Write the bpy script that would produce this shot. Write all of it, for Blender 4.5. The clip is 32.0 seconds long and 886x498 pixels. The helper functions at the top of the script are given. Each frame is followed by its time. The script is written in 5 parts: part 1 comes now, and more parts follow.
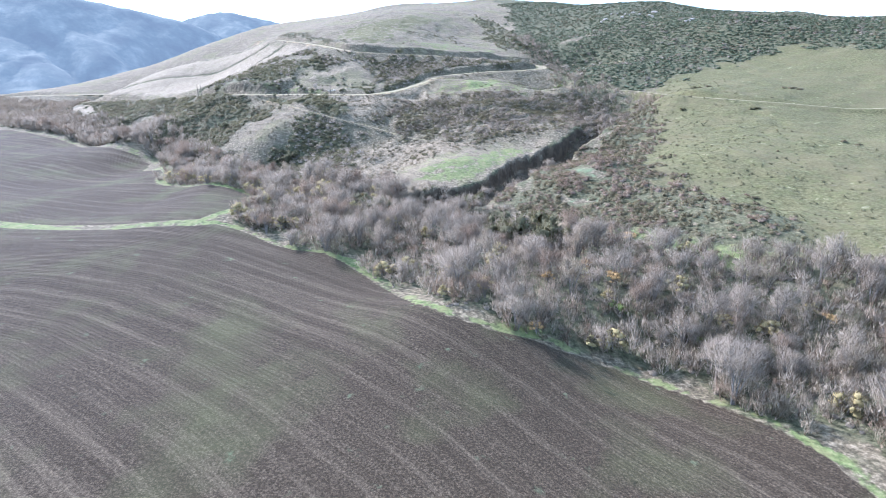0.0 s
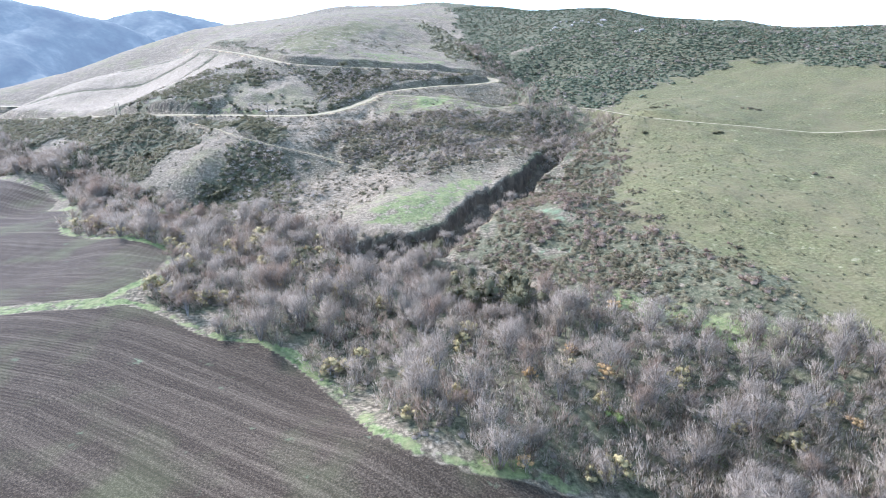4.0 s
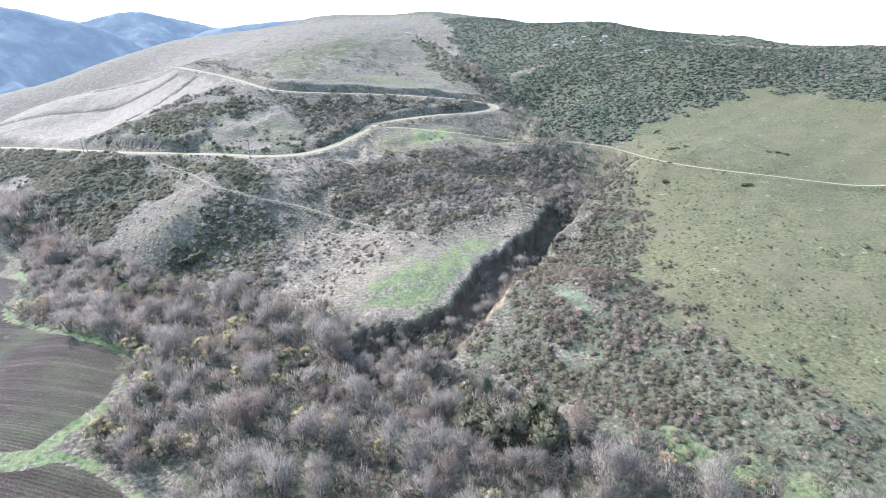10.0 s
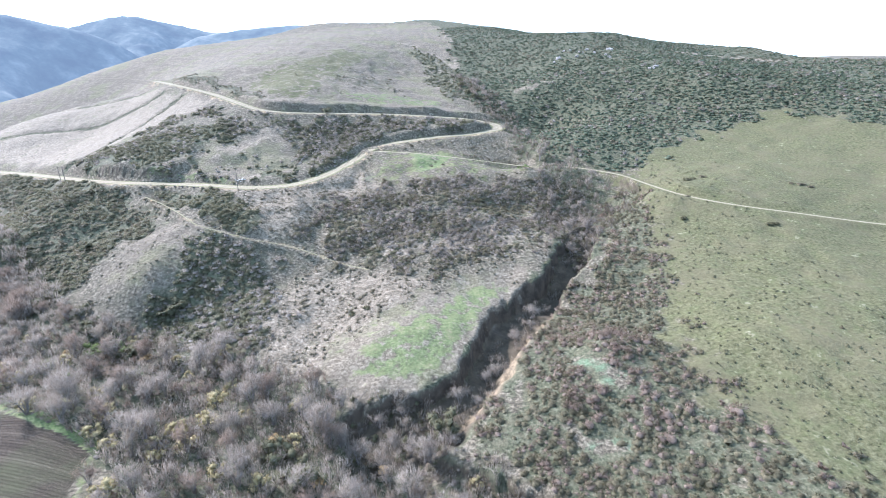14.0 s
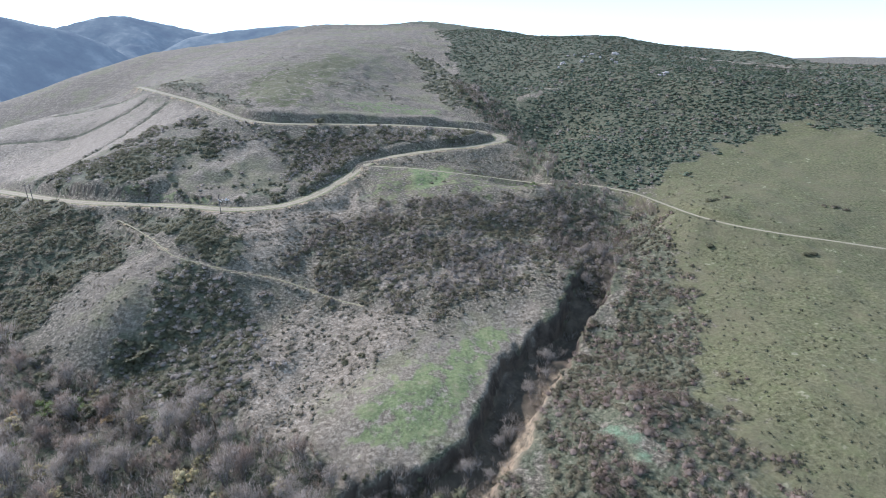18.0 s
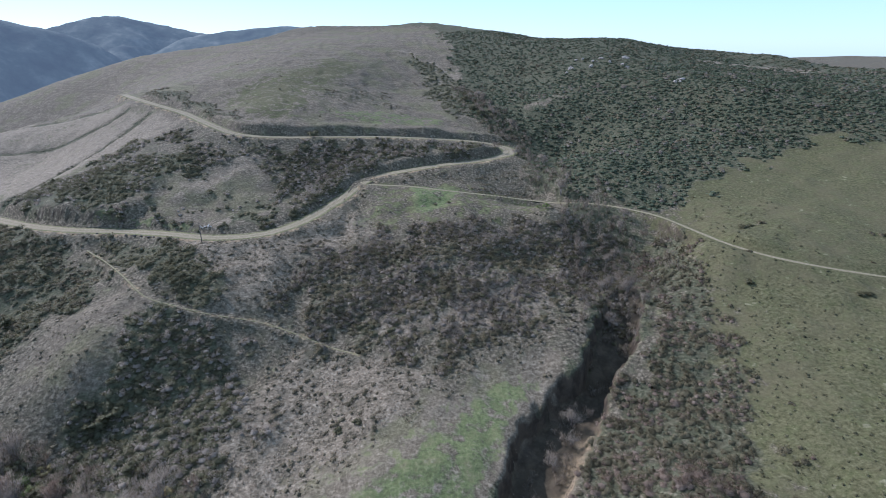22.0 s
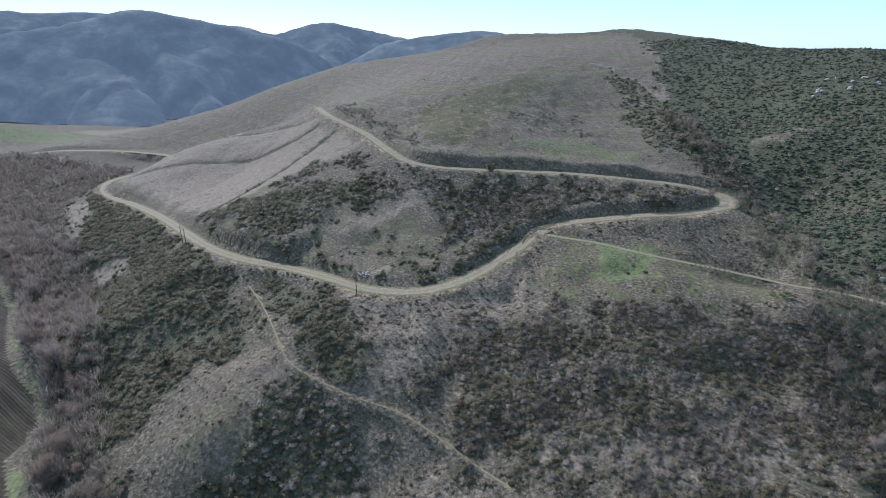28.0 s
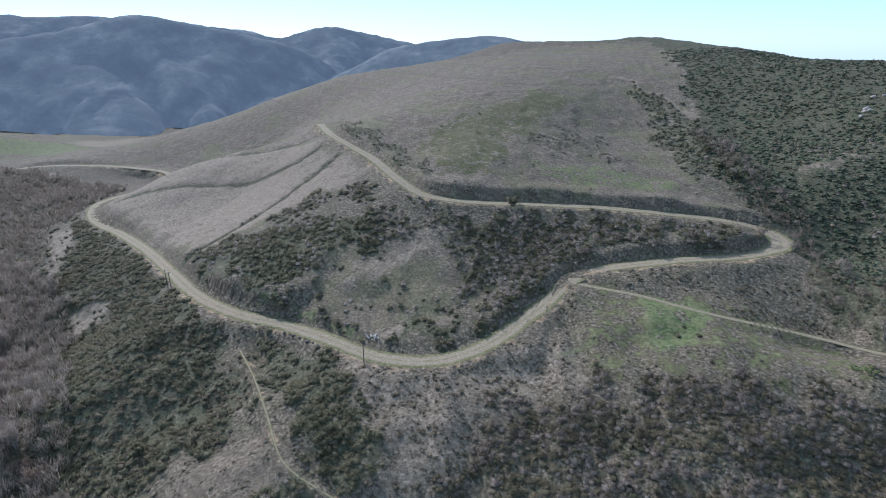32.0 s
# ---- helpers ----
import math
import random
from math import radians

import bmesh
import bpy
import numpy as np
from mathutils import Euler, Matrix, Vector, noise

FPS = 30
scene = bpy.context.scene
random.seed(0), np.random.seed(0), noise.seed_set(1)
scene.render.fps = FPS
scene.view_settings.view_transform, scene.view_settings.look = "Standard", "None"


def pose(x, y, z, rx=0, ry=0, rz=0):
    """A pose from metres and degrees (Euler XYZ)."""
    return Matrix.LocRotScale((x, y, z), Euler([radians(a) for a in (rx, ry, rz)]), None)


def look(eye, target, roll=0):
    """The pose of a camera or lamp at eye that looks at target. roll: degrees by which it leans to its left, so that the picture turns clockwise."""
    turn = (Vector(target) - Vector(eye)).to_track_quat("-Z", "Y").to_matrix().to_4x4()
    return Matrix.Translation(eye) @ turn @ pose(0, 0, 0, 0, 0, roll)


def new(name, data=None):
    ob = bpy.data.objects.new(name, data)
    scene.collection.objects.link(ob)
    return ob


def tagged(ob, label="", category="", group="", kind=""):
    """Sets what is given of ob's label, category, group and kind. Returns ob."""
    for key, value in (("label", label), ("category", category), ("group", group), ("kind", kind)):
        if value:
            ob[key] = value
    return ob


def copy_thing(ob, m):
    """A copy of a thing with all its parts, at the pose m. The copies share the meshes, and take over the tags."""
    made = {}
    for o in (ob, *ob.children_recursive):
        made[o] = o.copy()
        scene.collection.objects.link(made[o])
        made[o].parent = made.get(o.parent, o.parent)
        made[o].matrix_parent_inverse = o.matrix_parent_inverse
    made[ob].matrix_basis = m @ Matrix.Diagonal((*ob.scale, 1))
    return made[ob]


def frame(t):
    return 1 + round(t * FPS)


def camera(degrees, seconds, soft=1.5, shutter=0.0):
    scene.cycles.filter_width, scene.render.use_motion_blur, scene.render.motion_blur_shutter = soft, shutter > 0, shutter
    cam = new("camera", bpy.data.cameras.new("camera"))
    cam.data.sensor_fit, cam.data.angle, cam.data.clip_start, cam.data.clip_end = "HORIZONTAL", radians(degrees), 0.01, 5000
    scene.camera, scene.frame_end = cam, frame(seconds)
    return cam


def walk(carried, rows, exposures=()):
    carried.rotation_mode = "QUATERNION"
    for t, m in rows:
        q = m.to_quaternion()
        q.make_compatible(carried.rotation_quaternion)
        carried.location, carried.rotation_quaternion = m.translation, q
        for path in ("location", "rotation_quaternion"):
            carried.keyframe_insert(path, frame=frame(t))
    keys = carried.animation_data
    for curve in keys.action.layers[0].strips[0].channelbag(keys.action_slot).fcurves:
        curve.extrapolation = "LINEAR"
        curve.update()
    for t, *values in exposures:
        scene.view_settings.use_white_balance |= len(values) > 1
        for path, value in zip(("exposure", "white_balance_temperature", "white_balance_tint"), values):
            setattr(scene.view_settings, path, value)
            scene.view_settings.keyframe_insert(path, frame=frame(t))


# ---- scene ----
cam = camera(79.58, 32.0, 0.88)
PATH = [
    (0, pose(4.10, 0.10, 60.89, 69.595, 0, 0.979) @ pose(0, 0, 0, 0, 0, -0.486)),
    (0.5, pose(3.93, 3.98, 62.35, 69.474, 0, 0.961) @ pose(0, 0, 0, 0, 0, -0.437)),
    (1, pose(3.75, 7.86, 63.82, 69.458, 0, 0.925) @ pose(0, 0, 0, 0, 0, -0.504)),
    (1.5, pose(3.57, 11.73, 65.29, 69.404, 0, -0.550) @ pose(0, 0, 0, 0, 0, -0.432)),
    (2, pose(3.36, 15.59, 66.76, 69.374, 0, -3.004) @ pose(0, 0, 0, 0, 0, -0.423)),
    (2.5, pose(3.13, 19.42, 68.24, 69.307, 0, -3.680) @ pose(0, 0, 0, 0, 0, -0.441)),
    (3, pose(2.89, 23.22, 69.76, 69.269, 0, -4.097) @ pose(0, 0, 0, 0, 0, -0.390)),
    (3.5, pose(2.62, 27.00, 71.33, 69.258, 0, -4.390) @ pose(0, 0, 0, 0, 0, -0.345)),
    (5.5, pose(1.00, 41.34, 78.17, 69.177, 0, -5.189) @ pose(0, 0, 0, 0, 0, -0.186)),
    (6, pose(0.77, 44.58, 79.89, 69.118, 0, -5.294) @ pose(0, 0, 0, 0, 0, -0.203)),
    (6.5, pose(0.57, 47.76, 81.61, 69.102, 0, -5.421) @ pose(0, 0, 0, 0, 0, -0.203)),
    (7, pose(0.41, 50.89, 83.32, 69.089, 0, -5.516) @ pose(0, 0, 0, 0, 0, -0.139)),
    (7.5, pose(0.28, 53.95, 85.01, 69.065, 0, -5.584) @ pose(0, 0, 0, 0, 0, -0.093)),
    (8, pose(0.17, 56.98, 86.69, 69.054, 0, -5.652) @ pose(0, 0, 0, 0, 0, -0.076)),
    (8.5, pose(0.08, 60.00, 88.35, 69.035, 0, -5.705) @ pose(0, 0, 0, 0, 0, 0.005)),
    (9, pose(0.00, 63.00, 90.00, 69.004, 0, -5.748) @ pose(0, 0, 0, 0, 0, 0.017)),
    (9.5, pose(-0.05, 66.01, 91.63, 68.971, 0, -5.754) @ pose(0, 0, 0, 0, 0, -0.000)),
    (10, pose(-0.08, 69.05, 93.26, 68.940, 0, -5.783) @ pose(0, 0, 0, 0, 0, 0.073)),
    (10.5, pose(-0.09, 72.12, 94.87, 68.901, 0, -5.807) @ pose(0, 0, 0, 0, 0, 0.120)),
    (11, pose(-0.09, 75.22, 96.45, 68.894, 0, -5.851) @ pose(0, 0, 0, 0, 0, 0.151)),
    (11.5, pose(-0.09, 78.36, 98.01, 68.884, 0, -5.872) @ pose(0, 0, 0, 0, 0, 0.214)),
    (12, pose(-0.09, 81.53, 99.53, 68.902, 0, -5.969) @ pose(0, 0, 0, 0, 0, 0.245)),
    (13, pose(-0.13, 87.93, 102.41, 68.927, 0, -6.045) @ pose(0, 0, 0, 0, 0, 0.131)),
    (16.5, pose(-0.71, 111.37, 108.09, 69.254, 0, -6.614) @ pose(0, 0, 0, 0, 0, 0.313)),
    (17, pose(-0.62, 114.79, 108.43, 69.145, 0, -6.660) @ pose(0, 0, 0, 0, 0, 0.294)),
    (17.5, pose(-0.51, 118.22, 108.75, 69.078, 0, -6.644) @ pose(0, 0, 0, 0, 0, 0.290)),
    (18, pose(-0.40, 121.65, 109.07, 68.962, 0, -6.635) @ pose(0, 0, 0, 0, 0, 0.291)),
    (18.5, pose(-0.29, 125.11, 109.41, 68.930, 0, -6.635) @ pose(0, 0, 0, 0, 0, 0.229)),
    (19, pose(-0.18, 128.59, 109.79, 68.841, 0, -6.655) @ pose(0, 0, 0, 0, 0, 0.197)),
    (19.5, pose(-0.10, 132.11, 110.25, 68.771, 0, -6.673) @ pose(0, 0, 0, 0, 0, 0.182)),
    (20, pose(-0.05, 135.69, 110.79, 68.749, 0, -6.683) @ pose(0, 0, 0, 0, 0, 0.196)),
    (20.5, pose(-0.02, 139.35, 111.43, 68.762, 0, -6.705) @ pose(0, 0, 0, 0, 0, 0.189)),
    (21, pose(0.00, 143.10, 112.16, 68.780, 0, -6.687) @ pose(0, 0, 0, 0, 0, 0.188)),
    (21.5, pose(0.01, 146.94, 112.97, 68.813, 0, -6.720) @ pose(0, 0, 0, 0, 0, 0.199)),
    (22, pose(-0.00, 150.82, 113.83, 68.809, 0, -6.750) @ pose(0, 0, 0, 0, 0, 0.236)),
    (22.5, pose(-0.03, 154.75, 114.73, 68.827, 0, -6.811) @ pose(0, 0, 0, 0, 0, 0.265)),
    (23, pose(-0.06, 158.71, 115.65, 68.829, 0, -5.956) @ pose(0, 0, 0, 0, 0, 0.262)),
    (23.5, pose(-0.10, 162.71, 116.59, 68.825, 0, -3.521) @ pose(0, 0, 0, 0, 0, 0.181)),
    (24, pose(-0.14, 166.74, 117.54, 68.775, 0, -0.334) @ pose(0, 0, 0, 0, 0, 0.110)),
    (24.5, pose(-0.21, 170.80, 118.49, 68.743, 0, 3.899) @ pose(0, 0, 0, 0, 0, 0.079)),
    (25, pose(-0.34, 174.89, 119.45, 68.715, 0, 7.940) @ pose(0, 0, 0, 0, 0, -0.004)),
    (25.5, pose(-0.56, 179.00, 120.43, 68.703, 0, 9.937) @ pose(0, 0, 0, 0, 0, -0.045)),
    (27.5, pose(-3.56, 195.71, 124.73, 68.669, 0, 12.017) @ pose(0, 0, 0, 0, 0, -0.028)),
    (28, pose(-4.97, 199.86, 125.80, 68.665, 0, 12.243) @ pose(0, 0, 0, 0, 0, -0.008)),
    (28.5, pose(-6.49, 204.01, 126.86, 68.661, 0, 12.397) @ pose(0, 0, 0, 0, 0, -0.009)),
    (29, pose(-8.10, 208.18, 127.93, 68.671, 0, 12.488) @ pose(0, 0, 0, 0, 0, -0.039)),
    (29.5, pose(-9.77, 212.39, 128.99, 68.689, 0, 12.554) @ pose(0, 0, 0, 0, 0, -0.034)),
    (30, pose(-11.51, 216.63, 130.05, 68.688, 0, 12.576) @ pose(0, 0, 0, 0, 0, -0.022)),
    (30.5, pose(-13.31, 220.87, 131.11, 68.689, 0, 12.579) @ pose(0, 0, 0, 0, 0, -0.044)),
    (31, pose(-15.14, 225.11, 132.14, 68.739, 0, 12.591) @ pose(0, 0, 0, 0, 0, -0.037)),
    (31.5, pose(-16.98, 229.35, 133.17, 68.766, 0, 12.623) @ pose(0, 0, 0, 0, 0, -0.070)),
    (32, pose(-18.81, 233.60, 134.19, 68.771, 0, 12.631) @ pose(0, 0, 0, 0, 0, -0.051)),
]
EXPOSURE = [(0, 2.11, 5270, 21), (15.0, 2.07, 5270, 21), (16.5, 1.95, 5280, 21), (17.2, 1.68, 5290, 21), (18.0, 1.26, 5290, 21), (18.8, 0.8, 5290, 21),
            (19.3, 0.73, 5290, 21), (32, 0.68, 5290, 21)]
walk(cam, PATH, EXPOSURE)

# ---- light ----
SUN_TO = Vector((-0.62, 0.56, 0.60)).normalized()
world = bpy.data.worlds.new("world")
scene.world = world
world.use_nodes = True
sky = world.node_tree.nodes.new("ShaderNodeTexSky")
sky.sky_type = "NISHITA"
sky.sun_disc = False
sky.sun_elevation = math.asin(SUN_TO.z)
sky.sun_rotation = math.atan2(SUN_TO.x, SUN_TO.y)
sky.air_density, sky.dust_density, sky.ozone_density = 1.0, 0.1, 3.5
tint = world.node_tree.nodes.new("ShaderNodeMix")
tint.data_type, tint.blend_type = "RGBA", "MULTIPLY"
tint.inputs[0].default_value = 1.0
tint.inputs[7].default_value = (0.86, 0.99, 1.04, 1)
gain = world.node_tree.nodes.new("ShaderNodeVectorMath")
gain.operation = "SCALE"
gain.inputs["Scale"].default_value = 0.13
world.node_tree.links.new(sky.outputs[0], gain.inputs[0])
veil = world.node_tree.nodes.new("ShaderNodeMix")
veil.data_type = "RGBA"
veil.inputs[0].default_value = 0.62
veil.inputs[7].default_value = (0.45, 0.52, 0.56, 1)
world.node_tree.links.new(gain.outputs[0], veil.inputs[6])
world.node_tree.links.new(veil.outputs[2], tint.inputs[6])
world.node_tree.links.new(tint.outputs[2], world.node_tree.nodes["Background"].inputs[0])
world.node_tree.nodes["Background"].inputs[1].default_value = 1.0
sun_data = bpy.data.lights.new("sun", "SUN")
sun_data.energy, sun_data.angle, sun_data.color = 3.5, radians(0.6), (1.0, 0.955, 0.88)
sun = new("sun", sun_data)
sun.matrix_world = look(SUN_TO * 500, (0, 0, 0))
R = np.random.default_rng(7)


# ---- materials ----
class Mat:
    """A small helper that wires node materials."""

    def __init__(self, name, rough=0.9, spec=0.15):
        self.m = bpy.data.materials.new(name)
        self.m.use_nodes = True
        self.t = self.m.node_tree
        self.b = self.t.nodes["Principled BSDF"]
        self.b.inputs["Roughness"].default_value = rough
        self.b.inputs["Specular IOR Level"].default_value = spec

    def put(self, socket, v):
        if isinstance(v, bpy.types.NodeSocket):
            self.t.links.new(v, socket)
        else:
            socket.default_value = v

    def node(self, kind, **values):
        n = self.t.nodes.new(kind)
        for k, v in values.items():
            self.put(n.inputs[k], v)
        return n

    def coords(self):
        return self.t.nodes.new("ShaderNodeNewGeometry").outputs["Position"]

    def noise(self, scale, detail=3.0, rough=0.6, vec=None):
        n = self.node("ShaderNodeTexNoise", Scale=scale, Detail=detail, Roughness=rough)
        self.put(n.inputs["Vector"], vec if vec is not None else self.coords())
        return n.outputs["Fac"]

    def attr(self, name):
        n = self.t.nodes.new("ShaderNodeAttribute")
        n.attribute_name = name
        return n.outputs["Fac"]

    def ramp(self, fac, stops):
        n = self.t.nodes.new("ShaderNodeValToRGB")
        self.put(n.inputs[0], fac)
        e = n.color_ramp.elements
        while len(e) < len(stops):
            e.new(0.5)
        for el, (p, c) in zip(e, stops):
            el.position = p
            el.color = (*c, 1) if len(c) == 3 else c
        return n.outputs[0]

    def grey(self, fac, lo, hi):
        n = self.node("ShaderNodeMapRange")
        self.put(n.inputs[0], fac)
        n.inputs[1].default_value, n.inputs[2].default_value = lo, hi
        return n.outputs[0]

    def mix(self, fac, a, b, blend="MIX"):
        n = self.t.nodes.new("ShaderNodeMix")
        n.data_type, n.blend_type = "RGBA", blend
        self.put(n.inputs[0], fac)
        for s, v in ((n.inputs[6], a), (n.inputs[7], b)):
            self.put(s, (*v, 1) if isinstance(v, tuple) and len(v) == 3 else v)
        return n.outputs[2]

    def math(self, op, a, b=0.0):
        n = self.t.nodes.new("ShaderNodeMath")
        n.operation = op
        self.put(n.inputs[0], a)
        self.put(n.inputs[1], b)
        return n.outputs[0]

    def color(self, v):
        self.put(self.b.inputs["Base Color"], v if isinstance(v, bpy.types.NodeSocket) else (*v, 1))

    def bump(self, height, strength=0.5, distance=0.2):
        n = self.node("ShaderNodeBump", Strength=strength, Distance=distance)
        self.put(n.inputs["Height"], height)
        self.t.links.new(n.outputs[0], self.b.inputs["Normal"])

    def random(self):
        return self.t.nodes.new("ShaderNodeObjectInfo").outputs["Random"]

    def island(self):
        return self.t.nodes.new("ShaderNodeNewGeometry").outputs["Random Per Island"]


def ground_material():
    g = Mat("valley_ground", 0.95, 0.1)
    fine, mid, big = g.noise(0.85, 4, 0.72), g.noise(0.22, 4), g.noise(0.035, 3)
    speck = g.noise(0.8, 4, 0.78)
    scrub = g.ramp(fine, [(0.32, (0.03, 0.026, 0.019)), (0.5, (0.105, 0.09, 0.068)), (0.68, (0.25, 0.215, 0.17))])
    scrub = g.mix(g.math("MULTIPLY", g.grey(mid, 0.45, 0.65), 0.5), scrub, (0.06, 0.062, 0.038))
    dry = g.ramp(fine, [(0.32, (0.064, 0.052, 0.039)), (0.5, (0.146, 0.123, 0.094)), (0.68, (0.256, 0.222, 0.178))])
    dry = g.mix(g.math("MULTIPLY", g.grey(mid, 0.42, 0.62), 0.55), dry, (0.075, 0.062, 0.05))
    dry = g.mix(g.math("MULTIPLY", g.grey(big, 0.49, 0.6), 0.5), dry, g.ramp(fine, [(0.32, (0.06, 0.062, 0.03)), (0.5, (0.12, 0.12, 0.063)), (0.68, (0.19, 0.185, 0.11))]))
    spot = g.node("ShaderNodeSeparateXYZ", Vector=g.coords())
    level = g.math("MULTIPLY", spot.outputs[2], 0.9)
    along = g.math("MULTIPLY", g.math("ADD", spot.outputs[0], spot.outputs[1]), 0.02)
    terrace = g.noise(1.0, 3, 0.6, g.node("ShaderNodeCombineXYZ", X=level, Y=along, Z=0.0).outputs[0])
    dry = g.mix(g.math("MULTIPLY", g.grey(terrace, 0.5, 0.68), 0.4), dry, (0.082, 0.072, 0.054))
    thicket = g.ramp(fine, [(0.32, (0.022, 0.024, 0.015)), (0.5, (0.07, 0.073, 0.046)), (0.68, (0.145, 0.14, 0.1))])
    thicket = g.mix(g.math("MULTIPLY", g.grey(mid, 0.48, 0.66), 0.5), thicket, (0.1, 0.085, 0.06))
    grass = g.ramp(fine, [(0.3, (0.04, 0.039, 0.019)), (0.5, (0.087, 0.084, 0.045)), (0.7, (0.142, 0.135, 0.081))])
    grass = g.mix(g.math("MULTIPLY", g.grey(big, 0.45, 0.65), 0.6), grass, (0.112, 0.098, 0.06))
    grass = g.mix(g.math("MULTIPLY", g.grey(mid, 0.5, 0.7), 0.45), grass, (0.086, 0.1, 0.042))
    lush = g.ramp(fine, [(0.3, (0.036, 0.055, 0.02)), (0.5, (0.09, 0.124, 0.05)), (0.7, (0.18, 0.2, 0.105))])
    lush = g.mix(g.math("MULTIPLY", g.grey(mid, 0.42, 0.7), 0.7), lush, (0.175, 0.16, 0.095))
    soil = g.ramp(fine, [(0.3, (0.12, 0.085, 0.053)), (0.5, (0.24, 0.182, 0.12)), (0.7, (0.38, 0.31, 0.22))])
    pale = g.ramp(speck, [(0.32, (0.085, 0.069, 0.053)), (0.5, (0.175, 0.147, 0.115)), (0.66, (0.3, 0.258, 0.208))])
    row = g.attr("row")
    wave = g.math("SINE", g.math("MULTIPLY", row, 2 * math.pi / 0.95))
    place = g.node("ShaderNodeSeparateXYZ", Vector=g.coords())
    drift = g.math("MULTIPLY", place.outputs[0], 0.035)
    band = g.noise(0.34, 5, 0.7, g.node("ShaderNodeCombineXYZ", X=row, Y=drift, Z=0.0).outputs[0])
    clod = g.noise(2.8, 4, 0.8)
    earth = g.ramp(clod, [(0.32, (0.011, 0.0085, 0.0065)), (0.5, (0.035, 0.0275, 0.0205)), (0.66, (0.097, 0.079, 0.061))])
    earth = g.mix(g.math("MULTIPLY", g.grey(band, 0.5, 0.68), 0.62), earth, g.ramp(clod, [(0.35, (0.045, 0.036, 0.0275)), (0.65, (0.136, 0.113, 0.088))]))
    earth = g.mix(g.math("MULTIPLY", g.grey(band, 0.5, 0.32), 0.6), earth, (0.024, 0.018, 0.013))
    earth = g.mix(g.math("MULTIPLY", g.grey(big, 0.5, 0.66), 0.3), earth, (0.075, 0.09, 0.042))
    col = scrub
    edge = g.math("MULTIPLY", g.math("SUBTRACT", mid, 0.5), 2.2)
    for name, c in (("dry", dry), ("grass", grass), ("thicket", thicket), ("pale", pale), ("lush", lush), ("soil", soil), ("field", earth)):
        a = g.attr(name)
        soft = 0.08 if name == "field" else 1.0
        a = g.grey(g.math("ADD", a, g.math("MULTIPLY", edge, soft)), 0.35, 0.65)
        col = g.mix(a, col, c)
    mint = g.ramp(fine, [(0.3, (0.055, 0.078, 0.048)), (0.5, (0.105, 0.142, 0.09)), (0.7, (0.175, 0.215, 0.145))])
    col = g.mix(g.grey(g.math("ADD", g.attr("mint"), edge), 0.35, 0.75), col, mint)
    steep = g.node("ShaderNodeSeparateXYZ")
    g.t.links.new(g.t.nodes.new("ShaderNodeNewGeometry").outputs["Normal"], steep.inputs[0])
    # Bank earth, toned down further so the ravine's shade sits in the colour.
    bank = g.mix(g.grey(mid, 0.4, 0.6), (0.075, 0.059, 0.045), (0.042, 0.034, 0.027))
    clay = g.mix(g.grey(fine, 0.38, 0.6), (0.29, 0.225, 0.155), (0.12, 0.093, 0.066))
    wall = g.math("MAXIMUM", g.grey(steep.outputs[2], 0.72, 0.46), g.attr("gulch_shade"))
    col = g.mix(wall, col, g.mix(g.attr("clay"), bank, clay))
    col = g.mix(1.0, col, (1.06, 1.0, 0.86), "MULTIPLY")
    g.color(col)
    h = g.math("ADD", g.math("MULTIPLY", fine, 0.7), g.math("MULTIPLY", g.math("MULTIPLY", wave, g.attr("field")), 0.1))
    g.bump(h, 1.0, 0.5)
    return g.m


def leaf_material(name, lo, mid, hi, rough=0.75, cast=(1.14, 1.0, 0.81)):
    g = Mat(name, rough, 0.2)
    plant_tone = g.grey(g.noise(0.33, 2, 0.5), 0.32, 0.68)
    tone = g.math("ADD", g.math("MULTIPLY", g.island(), 0.4), g.math("MULTIPLY", plant_tone, 0.6))
    c = g.ramp(tone, [(0.0, lo), (0.5, mid), (1.0, hi)])
    big = g.noise(0.05, 2)
    c = g.mix(g.grey(big, 0.4, 0.65), c, g.mix(0.5, c, hi))
    spray = g.ramp(g.noise(3.4, 3, 0.7), [(0.3, (0.62, 0.62, 0.62)), (0.5, (1.0, 1.0, 1.0)), (0.72, (1.3, 1.28, 1.24))])
    c = g.mix(1.0, c, spray, "MULTIPLY")
    c = g.mix(1.0, c, cast, "MULTIPLY")
    g.color(c)
    thin = g.node("ShaderNodeBsdfTranslucent", Color=c)
    both = g.node("ShaderNodeMixShader", Fac=0.34)
    g.t.links.new(g.b.outputs[0], both.inputs[1])
    g.t.links.new(thin.outputs[0], both.inputs[2])
    g.t.links.new(both.outputs[0], g.t.nodes["Material Output"].inputs[0])
    return g.m


GROUND = ground_material()
road_mat = Mat("packed_dirt", 0.95, 0.1)
_across = road_mat.attr("across")
_dirt = road_mat.ramp(road_mat.noise(1.2, 4), [(0.3, (0.17, 0.137, 0.096)), (0.6, (0.255, 0.215, 0.157)), (0.8, (0.34, 0.295, 0.225))])
_verge = road_mat.ramp(road_mat.noise(0.9, 4), [(0.3, (0.075, 0.08, 0.035)), (0.6, (0.16, 0.15, 0.08)), (0.8, (0.25, 0.22, 0.14))])
_wob = road_mat.math("ADD", _across, road_mat.math("MULTIPLY", road_mat.math("SUBTRACT", road_mat.noise(0.35, 4), 0.5), 0.55))
_c = road_mat.mix(road_mat.grey(_wob, 0.52, 0.78), _dirt, _verge)
_mid = road_mat.math("MULTIPLY", road_mat.grey(_wob, 0.14, 0.02), 0.5)
